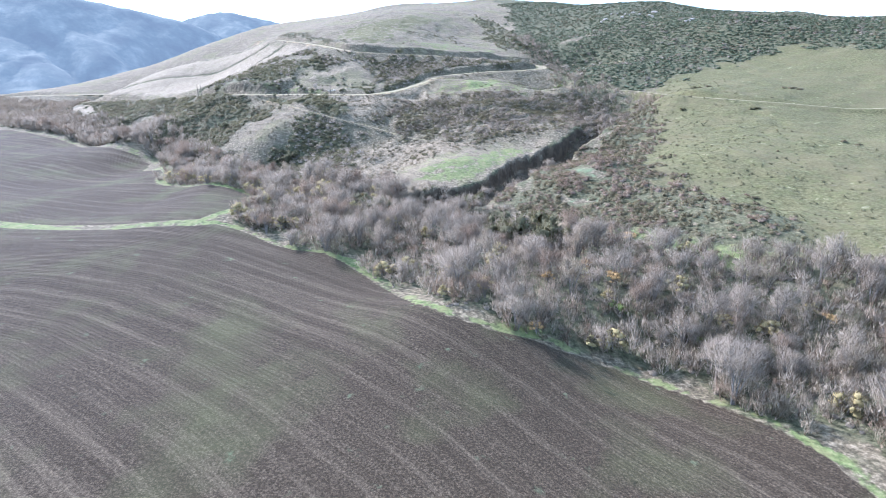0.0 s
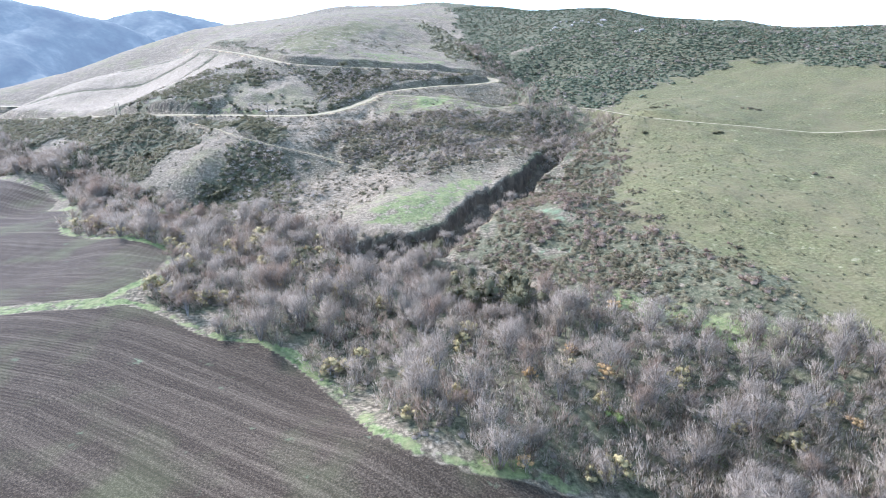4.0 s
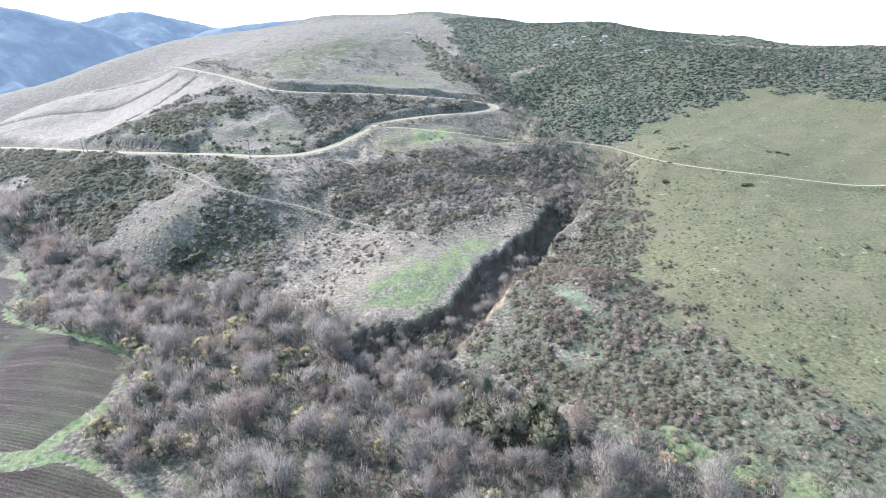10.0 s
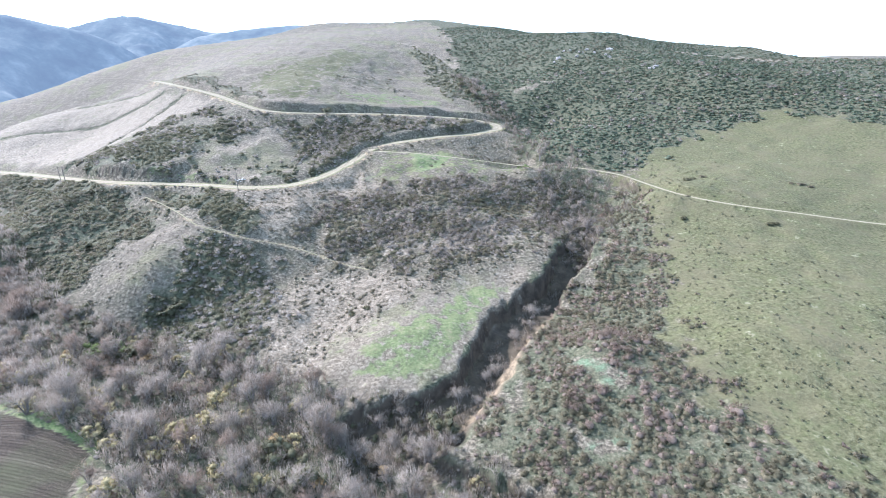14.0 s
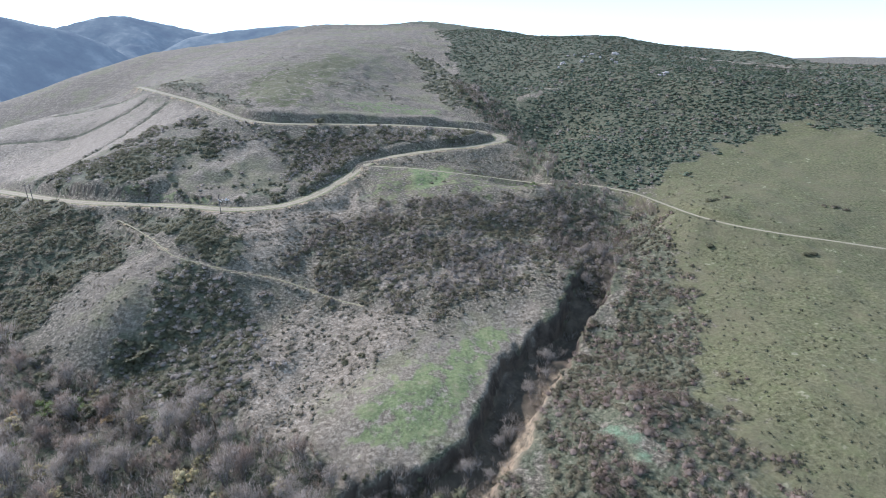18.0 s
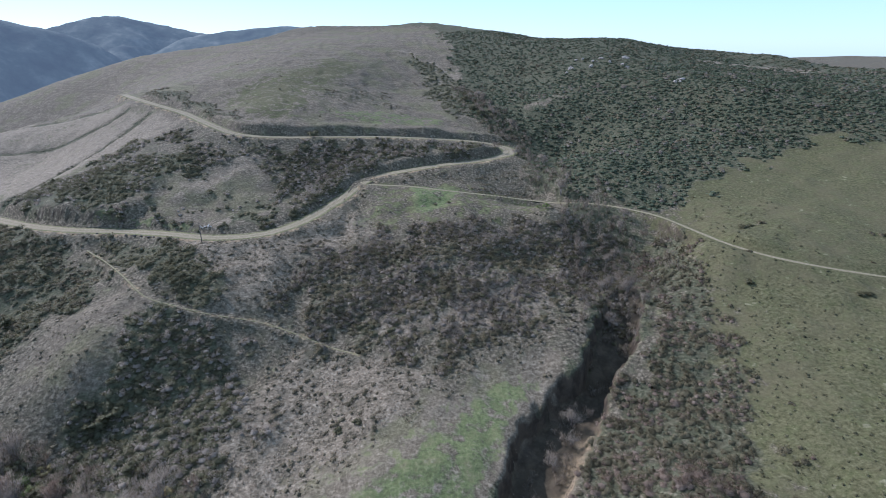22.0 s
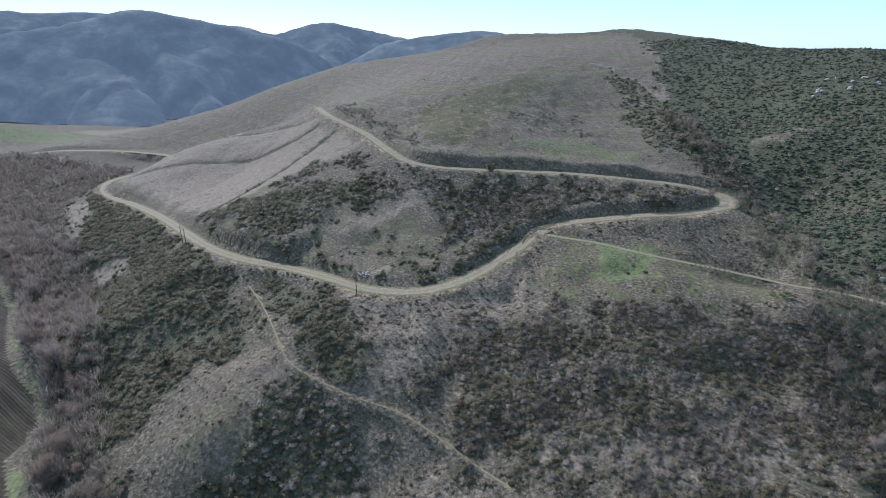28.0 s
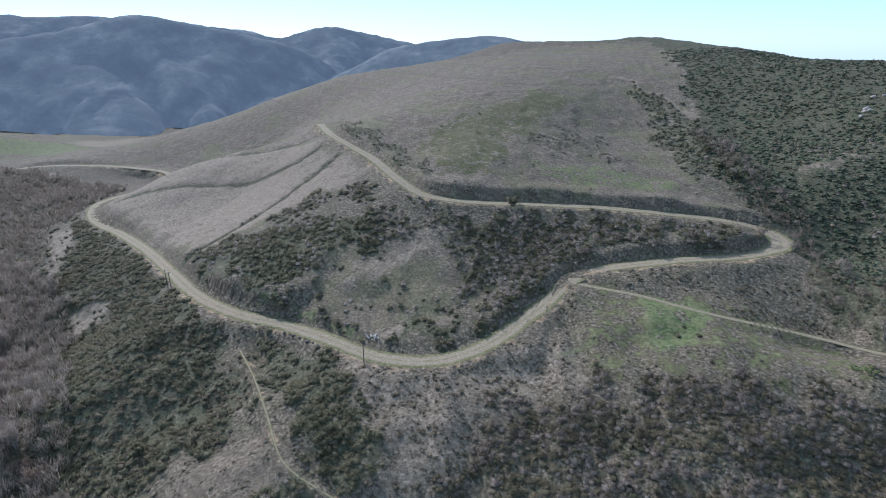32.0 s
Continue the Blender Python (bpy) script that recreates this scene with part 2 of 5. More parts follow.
road_mat.color(road_mat.mix(1.0, road_mat.mix(_mid, _c, _verge), (1.03, 1.0, 0.88), "MULTIPLY"))
road_mat.bump(road_mat.noise(1.5, 4), 0.5, 0.1)

# ---- landform: spot heights (east, north, height), named by landform ----
LAND = dict(
    brown_hill=[(-330, 494, 14), (68, 486, 48.5), (-167, 557, 67), (76, 493, 47), (-373, 567, 13), (-191, 620, 72.5), (-556, 693, 12.5), (-174, 575, 73.5), (-432, 593, 7), (-81, 523, 72.5), (-429, 688, 5), (-229, 543, 38.5), (-170, 543, 61.5), (-108, 542, 71.5), (-82, 605, 90), (-29, 650, 95), (13, 630, 77.5), (-21, 523, 65), (84, 968, 138.5), (-500, 560, 2), (-560, 640, 2), (-420, 560, 4), (-44, 751, 111), (-53, 881, 124), (-77, 758, 110.5), (-94, 887, 121.5), (-13, 782, 115.5), (-15, 892, 125), (-120, 721, 101.5), (-143, 828, 109.5), (33, 851, 122.5)],
    brown_hill_upper=[(75, 867, 125.5)],
    road_slopes=[(38, 417, 37), (85, 403, 35), (-133, 406, 38.5), (90, 432, 28), (-18, 453, 42.5), (-237, 408, 4.5), (-101, 427, 45), (-240, 432, 16), (-246, 403, 0.5), (-400, 400, 1)],
    east_slope=[(123, 363, 18), (150, 505, 51), (129, 566, 71.5), (109, 132, 7.5), (141, 324, 27.5), (173, 306, 30), (137, 349, 33), (101, 184, 10.5), (99, 162, 10.5), (178, 239, 21.5), (114, 147, 8), (106, 222, 13.5), (116, 183, 10), (219, 293, 27.5), (117, 232, 17.5), (127, 207, 14.5), (92, 301, 16), (133, 593, 74), (127, 498, 37.5), (136, 640, 83), (124, 481, 46.5), (101, 436, 37), (80, -150, 3), (100, 40, -2), (150, -100, -3), (160, 100, 10), (230, 60, 14), (260, -60, 14), (330, 160, 32), (420, 260, 50), (420, 40, 35), (500, -150, 40)],
    east_slope_upper=[(760, 300, 80), (300, -500, 20), (700, 0, 50)],
    valley_floor=[(31, 163, 1.5), (-77, 182, 7.5), (-99, 231, 7.5), (-73, 235, 1), (49, 121, 1), (-2, 126, 2), (-51, 123, 3.5), (17, 228, 2.5), (-33, 165, 4), (-49, 175, 3.5), (-21, 159, 2), (3, 116, 6), (26, 111, 1.5), (45, 102, -4.5), (79, 102, -3), (86, 154, 5.5), (63, 202, 6.5), (-118, 221, 2), (59, 159, 4), (42, 212, 5.5), (44, 213, 7), (-60, 40, 4), (0, 30, 4), (-150, 60, 3), (-250, 120, 2), (40, 20, 3), (-100, 130, 3.5), (-200, 200, 3), (-20, 90, 4), (-160, -150, 3), (70, 80, -2), (-600, 0, 2)],
    bench=[(-9, 282, 10), (-54, 329, 20), (-71, 299, 8.5), (58, 294, 12), (53, 311, 15.5), (63, 281, 6.5), (52, 294, 10.5), (-22, 314, 11.5), (-135, 270, 2.5), (83, 250, 10), (-54, 281, 6.5), (-96, 307, 18), (-136, 299, 6.5), (69, 244, 14.5), (-45, 287, 8.5), (1, 259, 10), (-116, 314, 15), (-90, 292, 2.5), (-46, 305, 8.5), (-23, 278, 5.5), (48, 322, 17.5), (64, 244, 11), (-182, 328, 0), (-300, 260, 2)],
    mid_slope=[(34, 344, 22), (-105, 354, 26), (-66, 334, 24.5), (33, 371, 29), (-126, 333, 18.5), (-124, 394, 30), (-4, 392, 31), (-145, 341, 14.5), (-79, 393, 34), (-176, 348, 16.5), (67, 379, 25), (-60, 361, 30.5), (-96, 360, 30.5)],
    east_hill=[(156, 420, 40.5), (241, 672, 100.5), (188, 652, 95), (212, 343, 38), (296, 412, 59.5), (241, 435, 53), (236, 510, 76), (254, 443, 57.5), (231, 508, 72), (560, 420, 85), (900, 700, 60), (650, 560, 85), (450, 900, 60), (389, 585, 88), (410, 539, 87), (397, 630, 89)],
    outer_country=[(-789, 871, -2), (-700, 300, 5), (-900, 600, 5), (-1500, 900, 0), (-1600, 250, 5), (-700, 760, 0), (-700, 2700, 0), (300, 1800, 20), (1200, 1200, 10), (-1900, 1900, 0), (-640, -500, 3), (0, 2400, 10), (900, 1700, 10), (-1600, 2700, 0), (-900, 1300, 0), (-500, 1200, 5), (-300, 1300, 10), (250, 1150, 70), (50, 1250, 70)],
    ridge_crest=[(28, 978, 136.5), (69, 976, 139.5), (108, 952, 135.5), (176, 888, 125.5), (209, 838, 118), (270, 753, 118), (335, 732, 105), (389, 710, 99.5), (425, 709, 102), (479, 693, 90), (522, 653, 89.5)],
    behind_ridge=[(35, 1198, 68.5), (87, 1195, 72.5), (136, 1170, 67), (226, 1103, 55), (271, 1049, 45.5), (357, 955, 45.5), (442, 924, 28.5), (512, 893, 21.5), (555, 887, 24.5), (621, 860, 9.5), (677, 809, 8)],
    spur_crest=[(-361, 585, 18), (-335, 592, 31), (-306, 600, 43), (-272, 608, 52)],
    hollow=[(-345, 645, 17), (-320, 655, 25), (-345, 700, 22), (-290, 665, 38), (-310, 720, 36), (-250, 690, 59)],
    field_floor=[(-210, 328, 1), (-235, 372, 1.5), (-250, 360, 1), (-300, 400, 1), (-350, 430, 1), (-280, 410, 1.5)],
    hill_shoulder=[(-476, 812, 35), (-368, 837, 69.5), (-284, 856, 96), (-231, 897, 103.5), (-789, 839, 14), (-619, 819, 3.5)],
    far_range=[(-168, 945, 114), (-109, 1006, 130.5), (-63, 1011, 132.5), (-17, 1012, 133), (-550, 907, -2), (-437, 958, 17.5), (-347, 1004, 33.5), (-287, 1069, 32), (-206, 1121, 35.5), (-131, 1185, 50.5), (-37, 1192, 84), (-766, 912, -2), (-691, 1050, -4), (-604, 1126, -4)],
)
ROAD = [(-211, 639, 72.5), (-181, 591, 73), (-154, 561, 71), (-131, 538, 68.5), (-107, 507, 65.5), (-89, 489, 62.5),
        (-75, 485, 61), (-54, 488, 59.5), (-26, 496, 58), (2, 502, 56.5), (29, 506, 54.5), (51, 509, 52.5), (68, 511, 50.5),
        (79, 509, 48.5), (85, 502, 47), (83, 492, 46), (72, 482, 45.5), (60, 476, 45), (35, 468, 44.5), (10, 459, 43),
        (-2, 453, 42), (-11, 444.5, 40.5), (-18, 432, 38), (-26, 418, 36), (-34, 405, 34.5), (-42, 394.5, 33.5), (-51, 387, 33),
        (-60, 383, 33)]
ROAD += [(-70, 382, 33), (-80, 383.5, 33), (-92, 388, 33), (-106, 393, 32.7), (-120, 397, 32.5), (-133, 399, 32.6), (-147, 403, 32.3), (-170, 415, 31),
         (-203, 440, 28), (-245, 472, 24), (-291, 502, 20), (-325, 521, 17.5), (-352, 541, 15.5), (-374, 566, 14), (-382, 590, 13),
         (-376, 622, 12.8), (-380, 660, 12.4), (-408, 688, 12.2), (-446, 697, 12.2), (-494, 701, 12), (-550, 694, 11), (-600, 690, 6)]
EAST_TRACK = [(-11, 443, 40.5), (0, 441, 40), (16, 438, 39.5), (30, 434, 38.5), (46, 431, 37), (64, 431, 34.5), (80, 431, 32),
              (95, 427, 31), (108, 420, 32.5), (120, 412, 33), (130, 402, 33), (138, 390, 33), (143, 370, 33), (147, 350, 33.5),
              (155, 335, 33.5), (169, 323, 33), (190, 312, 32), (211, 303, 30.5), (228, 297, 30), (260, 285, 33), (310, 262, 36)]
SPUR_TRAIL = [(-127, 380, 30), (-113, 366, 29.5), (-100, 351, 29), (-87, 336, 27.5), (-75, 331, 25.5), (-63, 329, 22.5),
              (-47, 329, 18.5), (-33, 324, 15.5), (-21, 318, 13), (-10, 312, 12.5)]
FIELD_EDGE = [(80, 0), (72, 30), (67, 58), (65, 71), (62, 78), (57, 85), (50, 92), (41, 98), (30, 101), (20, 102), (11, 103), (3, 106),
              (-5, 113), (-12, 126), (-20, 137), (-28, 146), (-35, 151), (-44, 152), (-52, 156), (-59, 162), (-67, 167), (-76, 170)]
FIELD_1 = FIELD_EDGE + [(-82, 168), (-109, 169), (-160, 181), (-330, 222), (-430, 60), (-430, -260), (140, -260)]
FIELD_2 = [(-83, 174), (-76, 190), (-78, 205), (-80, 214), (-90, 221), (-98, 224), (-122, 241), (-138, 251), (-146, 262), (-150, 278), (-158, 292),
           (-175, 305), (-178, 318), (-191, 330), (-209, 338), (-230, 353), (-274, 390), (-366, 447), (-520, 465), (-520, 290), (-330, 230), (-160, 188), (-109, 175)]
RAVINE_WEST_RIM = [(-18, 224), (-13, 229), (-2, 232.5), (8, 234), (14, 237), (22, 244), (26, 252), (31, 262), (35, 271), (41, 279), (49, 287), (57, 293), (63, 295), (67, 302), (74, 313),
                   (84, 330), (91, 348)]
RAVINE_EAST_RIM = [(108, 346), (100, 325), (88, 306), (79, 296), (71, 287), (64, 276), (54, 262), (46, 250), (37, 235), (31, 227), (22, 217.5), (17, 211)]
RAVINE = RAVINE_WEST_RIM + RAVINE_EAST_RIM + [(8, 207), (-8, 208), (-16, 214)]
CREEK_BED = [(-14, 213), (8, 210), (16.6, 206), (24, 200), (34.4, 192.8), (41.4, 185.8), (45.4, 179), (46.5, 173.6), (47.6, 167), (48, 160), (44, 152), (36, 146), (26, 150),
             (20, 160), (12, 172), (2, 184), (-8, 196), (-16, 206)]
LEVEE = [(-366, 449), (-274, 392), (-230, 355), (-209, 340), (-191, 332), (-177, 320), (-174, 305), (-146, 284)]
FURROW = [(-330, 190), (-200, 165), (-130, 155), (-100, 150), (-70, 140), (-40, 123), (-10, 103), (15, 82), (35, 58), (52, 31), (66, 2), (85, -50), (105, -120), (140, -250)]
BENCH = [(-31, 263), (-5, 272), (23, 290), (42, 299), (54, 296), (46, 286), (35, 275), (28, 256), (17, 245), (4, 234), (-13, 240), (-25, 255)]
MEADOW = [(-8, 441), (18, 443), (42, 444), (65, 442), (90, 438), (92, 425), (84, 402), (54, 399), (24, 394), (-5, 388), (-16, 396), (-8, 418)]
LUSH = [(14, 440), (28, 440), (43, 436), (42, 424), (34, 412), (26, 403), (16, 405)]
EAST_GRASS = [(142, 372), (128, 316), (112, 280), (103, 247), (95, 219), (90, 200), (92, 180), (97, 160), (96, 142), (112, 130), (150, 118), (240, 80), (420, 60), (430, 330),
              (345, 372), (312, 393), (284, 424), (277, 443), (238, 437), (192, 422), (166, 404)]
BROWN_HILL = [(-205, 600), (-181, 598), (-154, 567), (-131, 545), (-107, 514), (-88, 494), (-54, 493), (2, 508), (51, 515), (68, 518), (62, 540), (57, 555),
              (64, 638), (73, 665), (72, 736), (77, 791), (82, 900), (-30, 930), (-130, 880), (-330, 960), (-620, 900), (-600, 720), (-420, 690), (-360, 640)]
MOWN = [(-205, 600), (-180, 580), (-150, 552), (-125, 525), (-135, 500), (-160, 478), (-185, 448), (-203, 446), (-245, 478), (-291, 508), (-352, 547),
        (-376, 590), (-360, 640)]

BENCH_GREEN = [(-14, 242), (-12, 255), (3, 266), (18, 279), (33, 296), (51, 294), (38, 278), (28, 260), (18, 244), (6, 236)]
MINT = [(58, 247), (62, 243), (65, 232), (69, 219), (66, 213), (61, 220), (58, 231), (55, 240)]
MINT_LOW = [(47, 206), (58, 204), (59, 198), (51, 196)]
RUSSET_PATCH = [(65, 250), (78, 250), (79, 234), (78, 222), (92, 205), (88, 199), (70, 201), (62, 207), (52, 221), (58, 236)]
MID_STRAW = [(30, 338), (64, 354), (66, 326), (46, 321), (16, 316), (-2, 318), (-2, 331), (14, 330)]
HAY_FIELD = [(-715, 870), (-705, 905), (-650, 975), (-625, 950), (-640, 900), (-640, 850), (-665, 850)]
VALLEY_FLOOR = [(-640, 700), (-600, 735), (-570, 800), (-600, 900), (-620, 1000), (-900, 1050), (-1100, 900), (-900, 650), (-700, 640)]
EAST_LUSH = [(54, 175), (69, 168), (80, 158), (90, 151), (97, 147), (100, 134), (93, 128), (83, 132), (76, 142), (66, 156), (56, 165)]
FAR_FIELD = [(-720, 770), (-640, 775), (-640, 822), (-690, 862), (-760, 830), (-830, 790), (-790, 740)]
PALE_PATCHES = [(-77, 393, 5, 1.1), (-333, 502, 16, 0.8), (-232, 415, 13, 0.8), (-530, 668, 14, 0.7), (-100, 425, 12, 0.5), (125, 563, 7, 0.6)]
ROAD_GREEN = [(-140, 405), (-120, 403), (-100, 398), (-85, 391), (-90, 396), (-105, 402), (-125, 408)]
HILL_GREEN = [(-47, 529), (3, 555), (47, 550), (50, 533), (-1, 520)]
PALE_WEST = [(-62, 364), (-52, 378), (-35, 377), (-34, 351), (-50, 331), (-62, 334)]
CUT_1 = [(-179, 566), (-194, 557), (-232, 556), (-268, 558), (-301, 556), (-344, 556)]
CUT_2 = [(-158, 552), (-169, 522), (-177, 492), (-186, 470), (-197, 452), (-201, 444)]
CUT_3 = [(-190, 600), (-230, 600), (-290, 605), (-345, 600)]

CHAPARRAL = [(150, 398), (166, 409), (192, 427), (238, 442), (277, 449), (284, 431), (312, 399), (345, 378), (430, 336), (640, 330), (660, 700), (430, 790), (250, 800),
             (90, 990), (0, 1000), (-40, 960), (60, 920), (80, 870), (79, 790), (75, 736), (77, 668), (71, 640), (68, 560), (90, 520), (98, 470), (108, 432), (130, 408)]
MID_SLOPE = [(-22, 324), (-10, 314), (10, 305), (40, 312), (75, 320), (100, 330), (114, 372), (97, 396), (60, 397), (20, 391), (-12, 384), (-30, 372), (-42, 345)]
PALE_SLOPE = [(-48, 345), (-30, 374), (-8, 386), (0, 400), (-20, 408), (-38, 392), (-62, 378), (-90, 382), (-80, 362), (-72, 345)]
DEAD_SCRUB = [(-52, 268), (-52, 300), (-30, 314), (-8, 309), (20, 298), (2, 279), (-14, 267), (-25, 251), (-40, 256)]
SPUR_TOP = [(-128, 318), (-116, 330), (-103, 347), (-92, 343), (-82, 326), (-86, 305), (-100, 297), (-120, 300)]
WEST_SLOPE = [(-130, 382), (-105, 352), (-128, 330), (-134, 302), (-152, 298), (-192, 338), (-240, 388), (-290, 440), (-335, 492), (-372, 560), (-352, 535), (-291, 497),
              (-245, 466), (-203, 434), (-171, 409), (-150, 397)]
SPUR_SIDE = [(-86, 334), (-62, 325), (-42, 300), (-43, 270), (-58, 257), (-90, 262), (-104, 284), (-101, 296), (-92, 311)]
SPUR_BACK = [(-126, 378), (-108, 366), (-80, 340), (-72, 348), (-82, 366), (-95, 384), (-115, 388)]
BASIN = [(-203, 446), (-185, 451), (-160, 480), (-140, 502), (-112, 502), (-90, 483), (-54, 482), (2, 496), (51, 503), (70, 500), (62, 483), (35, 475), (8, 466), (-14, 450),
         (-31, 420), (-46, 401), (-63, 390), (-90, 394), (-135, 405), (-171, 423)]
KNOLL = [(-122, 412), (-112, 444), (-88, 452), (-62, 446), (-44, 418), (-58, 396), (-95, 398)]
EAST_SCRUB = [(15, 203), (22, 216), (37, 234), (54, 261), (72, 286), (99, 309), (112, 330), (122, 375), (140, 376), (126, 338), (116, 300), (103, 259), (91, 225), (92, 208), (97, 194), (104, 180),
              (112, 164), (112, 146), (104, 134), (90, 140), (72, 152), (50, 166), (47, 180), (36, 194), (25, 202)]
EAST_FRINGE = [(142, 376), (126, 338), (116, 300), (103, 259), (89, 225), (84, 208), (84, 176), (100, 140), (130, 120), (250, 100), (330, 180), (230, 225), (175, 245), (165, 300), (190, 350), (200, 400), (160, 400)]
CREEK = [(70, 56), (130, 40), (150, 110), (128, 135), (100, 132), (75, 152), (48, 170), (22, 200), (0, 208), (-14, 216), (-20, 234), (-32, 250), (-55, 264), (-90, 280),
         (-130, 298), (-160, 306), (-182, 326), (-153, 290), (-146, 268), (-136, 250), (-96, 220), (-78, 208), (-72, 190), (-72, 173), (-58, 165), (-44, 155.5), (-27, 149), (-9, 127),
         (0, 113.5), (12, 106), (30, 104.5), (51, 95), (65, 80)]
VALLEY_WOODS = [(-182, 326), (-155, 306), (-200, 350), (-250, 402), (-330, 478), (-388, 565), (-412, 645), (-560, 672), (-720, 690), (-640, 560), (-520, 478), (-370, 456), (-278, 400), (-232, 362)]
LOW_RAVINE = [(8, 222), (18, 232), (30, 246), (40, 268), (52, 284), (70, 296), (84, 306), (80, 298), (62, 280), (48, 258), (38, 244), (28, 230), (16, 214)]
UPPER_GULLY = [(74, 314), (87, 340), (90, 386), (98, 425), (90, 445), (86, 474), (84, 516), (78, 550), (72, 585), (68, 640), (80, 640), (90, 585), (98, 550),
               (104, 516), (104, 474), (110, 445), (117, 420), (132, 395), (130, 365), (108, 325), (88, 306)]

HILL_GULLY = [(26, 733), (47, 703), (63, 668), (77, 654), (76, 598), (72, 556), (60, 556), (49, 586), (40, 616), (43, 661), (33, 694)]
HOLLOW = [(-330, 632), (-290, 645), (-255, 680), (-285, 740), (-340, 745), (-390, 705)]
HILL_BRUSH = [(-42, 572), (-33, 603), (-14, 607), (11, 591), (16, 562), (-4, 558), (-30, 558)]
BASIN_WEST = [(-203, 452), (-169, 458), (-116, 462), (-106, 472), (-97, 448), (-112, 434), (-118, 420), (-138, 406), (-168, 422)]
BASIN_EAST = [(-68, 470), (-35, 484), (23, 496), (60, 497), (52, 484), (25, 476), (-6, 462), (-20, 448), (-36, 414), (-50, 434)]
BASIN_SOUTH = [(-79, 394), (-71, 412), (-60, 402), (-46, 412), (-44, 404), (-55, 394), (-68, 390)]
MID_WEST = [(-98, 354), (-90, 366), (-74, 368), (-64, 352), (-62, 336), (-78, 339)]
WEST_PALE = [(-359, 513), (-343, 516), (-311, 487), (-302, 470), (-293, 450), (-308, 462), (-335, 492)]
WEST_PALE_LOW = [(-256, 425), (-233, 428), (-216, 412), (-236, 409)]
KNOLL_PALE = [(-100, 428), (-86, 443), (-72, 470), (-62, 466), (-73, 442), (-84, 422), (-94, 417)]
CHAP_PALE = [(110, 566), (126, 571), (142, 581), (146, 575), (126, 560), (112, 559)]
HILL_OLIVE = [(-110, 567), (-73, 614), (-37, 668), (-11, 665), (-33, 605), (-50, 551), (-54, 512), (-84, 508)]
BANK_BRUSH = [(-204, 650), (-152, 584), (-120, 554), (-88, 508), (-100, 510), (-137, 556), (-167, 582)]
RIDGE_STRIP = [(300, 690), (345, 680), (420, 645), (400, 625), (330, 650)]
BANK_HEDGE = [(50, 438), (66, 446), (81, 445), (91, 440), (87, 436), (66, 436), (51, 433)]
BEND_BRUSH = [(9, 458), (22, 466), (46, 460), (45, 452), (26, 447), (11, 449)]
PALE_CREEK = [(30, 107), (50, 98), (64, 84), (72, 50), (130, 40), (142, 100), (112, 122), (82, 122), (56, 120)]
CLEARINGS = (MINT, MINT_LOW, WEST_PALE, WEST_PALE_LOW, KNOLL_PALE, CHAP_PALE)
HILL_CUT = [(24, 738), (40, 716), (55, 695), (66, 676), (73, 657)]
RIDGE_PATH = [(73, 657), (75, 700), (76, 740), (78, 800), (84, 860)]
RAVINE_MOUTH = [(-20, 232), (-16, 215), (0, 206), (14, 207), (18, 222), (8, 236)]


def smooth_line(points, step):
    p = np.array(points, float)
    q = np.vstack([2 * p[0] - p[1], p, 2 * p[-1] - p[-2]])
    out = []
    for i in range(1, len(q) - 2):
        a, b, c, d = q[i - 1:i + 3]
        n = max(2, int(np.linalg.norm(c[:2] - b[:2]) / step))
        t = np.linspace(0, 1, n, endpoint=False)[:, None]
        out.append(0.5 * (2 * b + (c - a) * t + (2 * a - 5 * b + 4 * c - d) * t ** 2 + (3 * b - a - 3 * c + d) * t ** 3))
    return np.vstack(out + [p[-1:]])


def near_line(x, y, line):
    """Distance to a line, signed side (north positive), and the index of the nearest point."""
    best, idx = np.full(x.shape, 1e9), np.zeros(x.shape, int)
    lo, hi = line[:, :2].min(0) - 40, line[:, :2].max(0) + 40
    sel = np.where((x > lo[0]) & (x < hi[0]) & (y > lo[1]) & (y < hi[1]))[0]
    for i in range(0, len(sel), 4000):
        k = sel[i:i + 4000]
        d = (x[k, None] - line[:, 0]) ** 2 + (y[k, None] - line[:, 1]) ** 2
        j = d.argmin(1)
        best[k], idx[k] = np.sqrt(d[np.arange(len(k)), j]), j
    tang = np.gradient(line[:, :2], axis=0)
    nrm = np.stack([-tang[:, 1], tang[:, 0]], 1)
    nrm *= np.where(nrm[:, 1:] < 0, -1, 1)
    side = (x - line[idx, 0]) * nrm[idx, 0] + (y - line[idx, 1]) * nrm[idx, 1]
    return best, np.sign(side), idx


def inside(x, y, poly):
    p = np.array(poly, float)
    r = np.zeros(x.shape, bool)
    for (x1, y1), (x2, y2) in zip(p, np.roll(p, -1, 0)):
        hit = ((y1 > y) != (y2 > y)) & (x < (x2 - x1) * (y - y1) / (y2 - y1 + 1e-12) + x1)
        r ^= hit
    return r


def edge_distance(x, y, poly, closed=True):
    """Distance to an outline; positive inside when it is closed."""
    p = np.array(poly, float)
    d = np.full(x.shape, 1e9)
    for i in range(len(p) if closed else len(p) - 1):
        a, b = p[i], p[(i + 1) % len(p)]
        v = b - a
        t = np.clip(((x - a[0]) * v[0] + (y - a[1]) * v[1]) / (v @ v), 0, 1)
        d = np.minimum(d, np.hypot(x - a[0] - t * v[0], y - a[1] - t * v[1]))
    return np.where(inside(x, y, poly), d, -d) if closed else d


def step01(v, a, b):
    t = np.clip((v - a) / (b - a), 0, 1)
    return t * t * (3 - 2 * t)


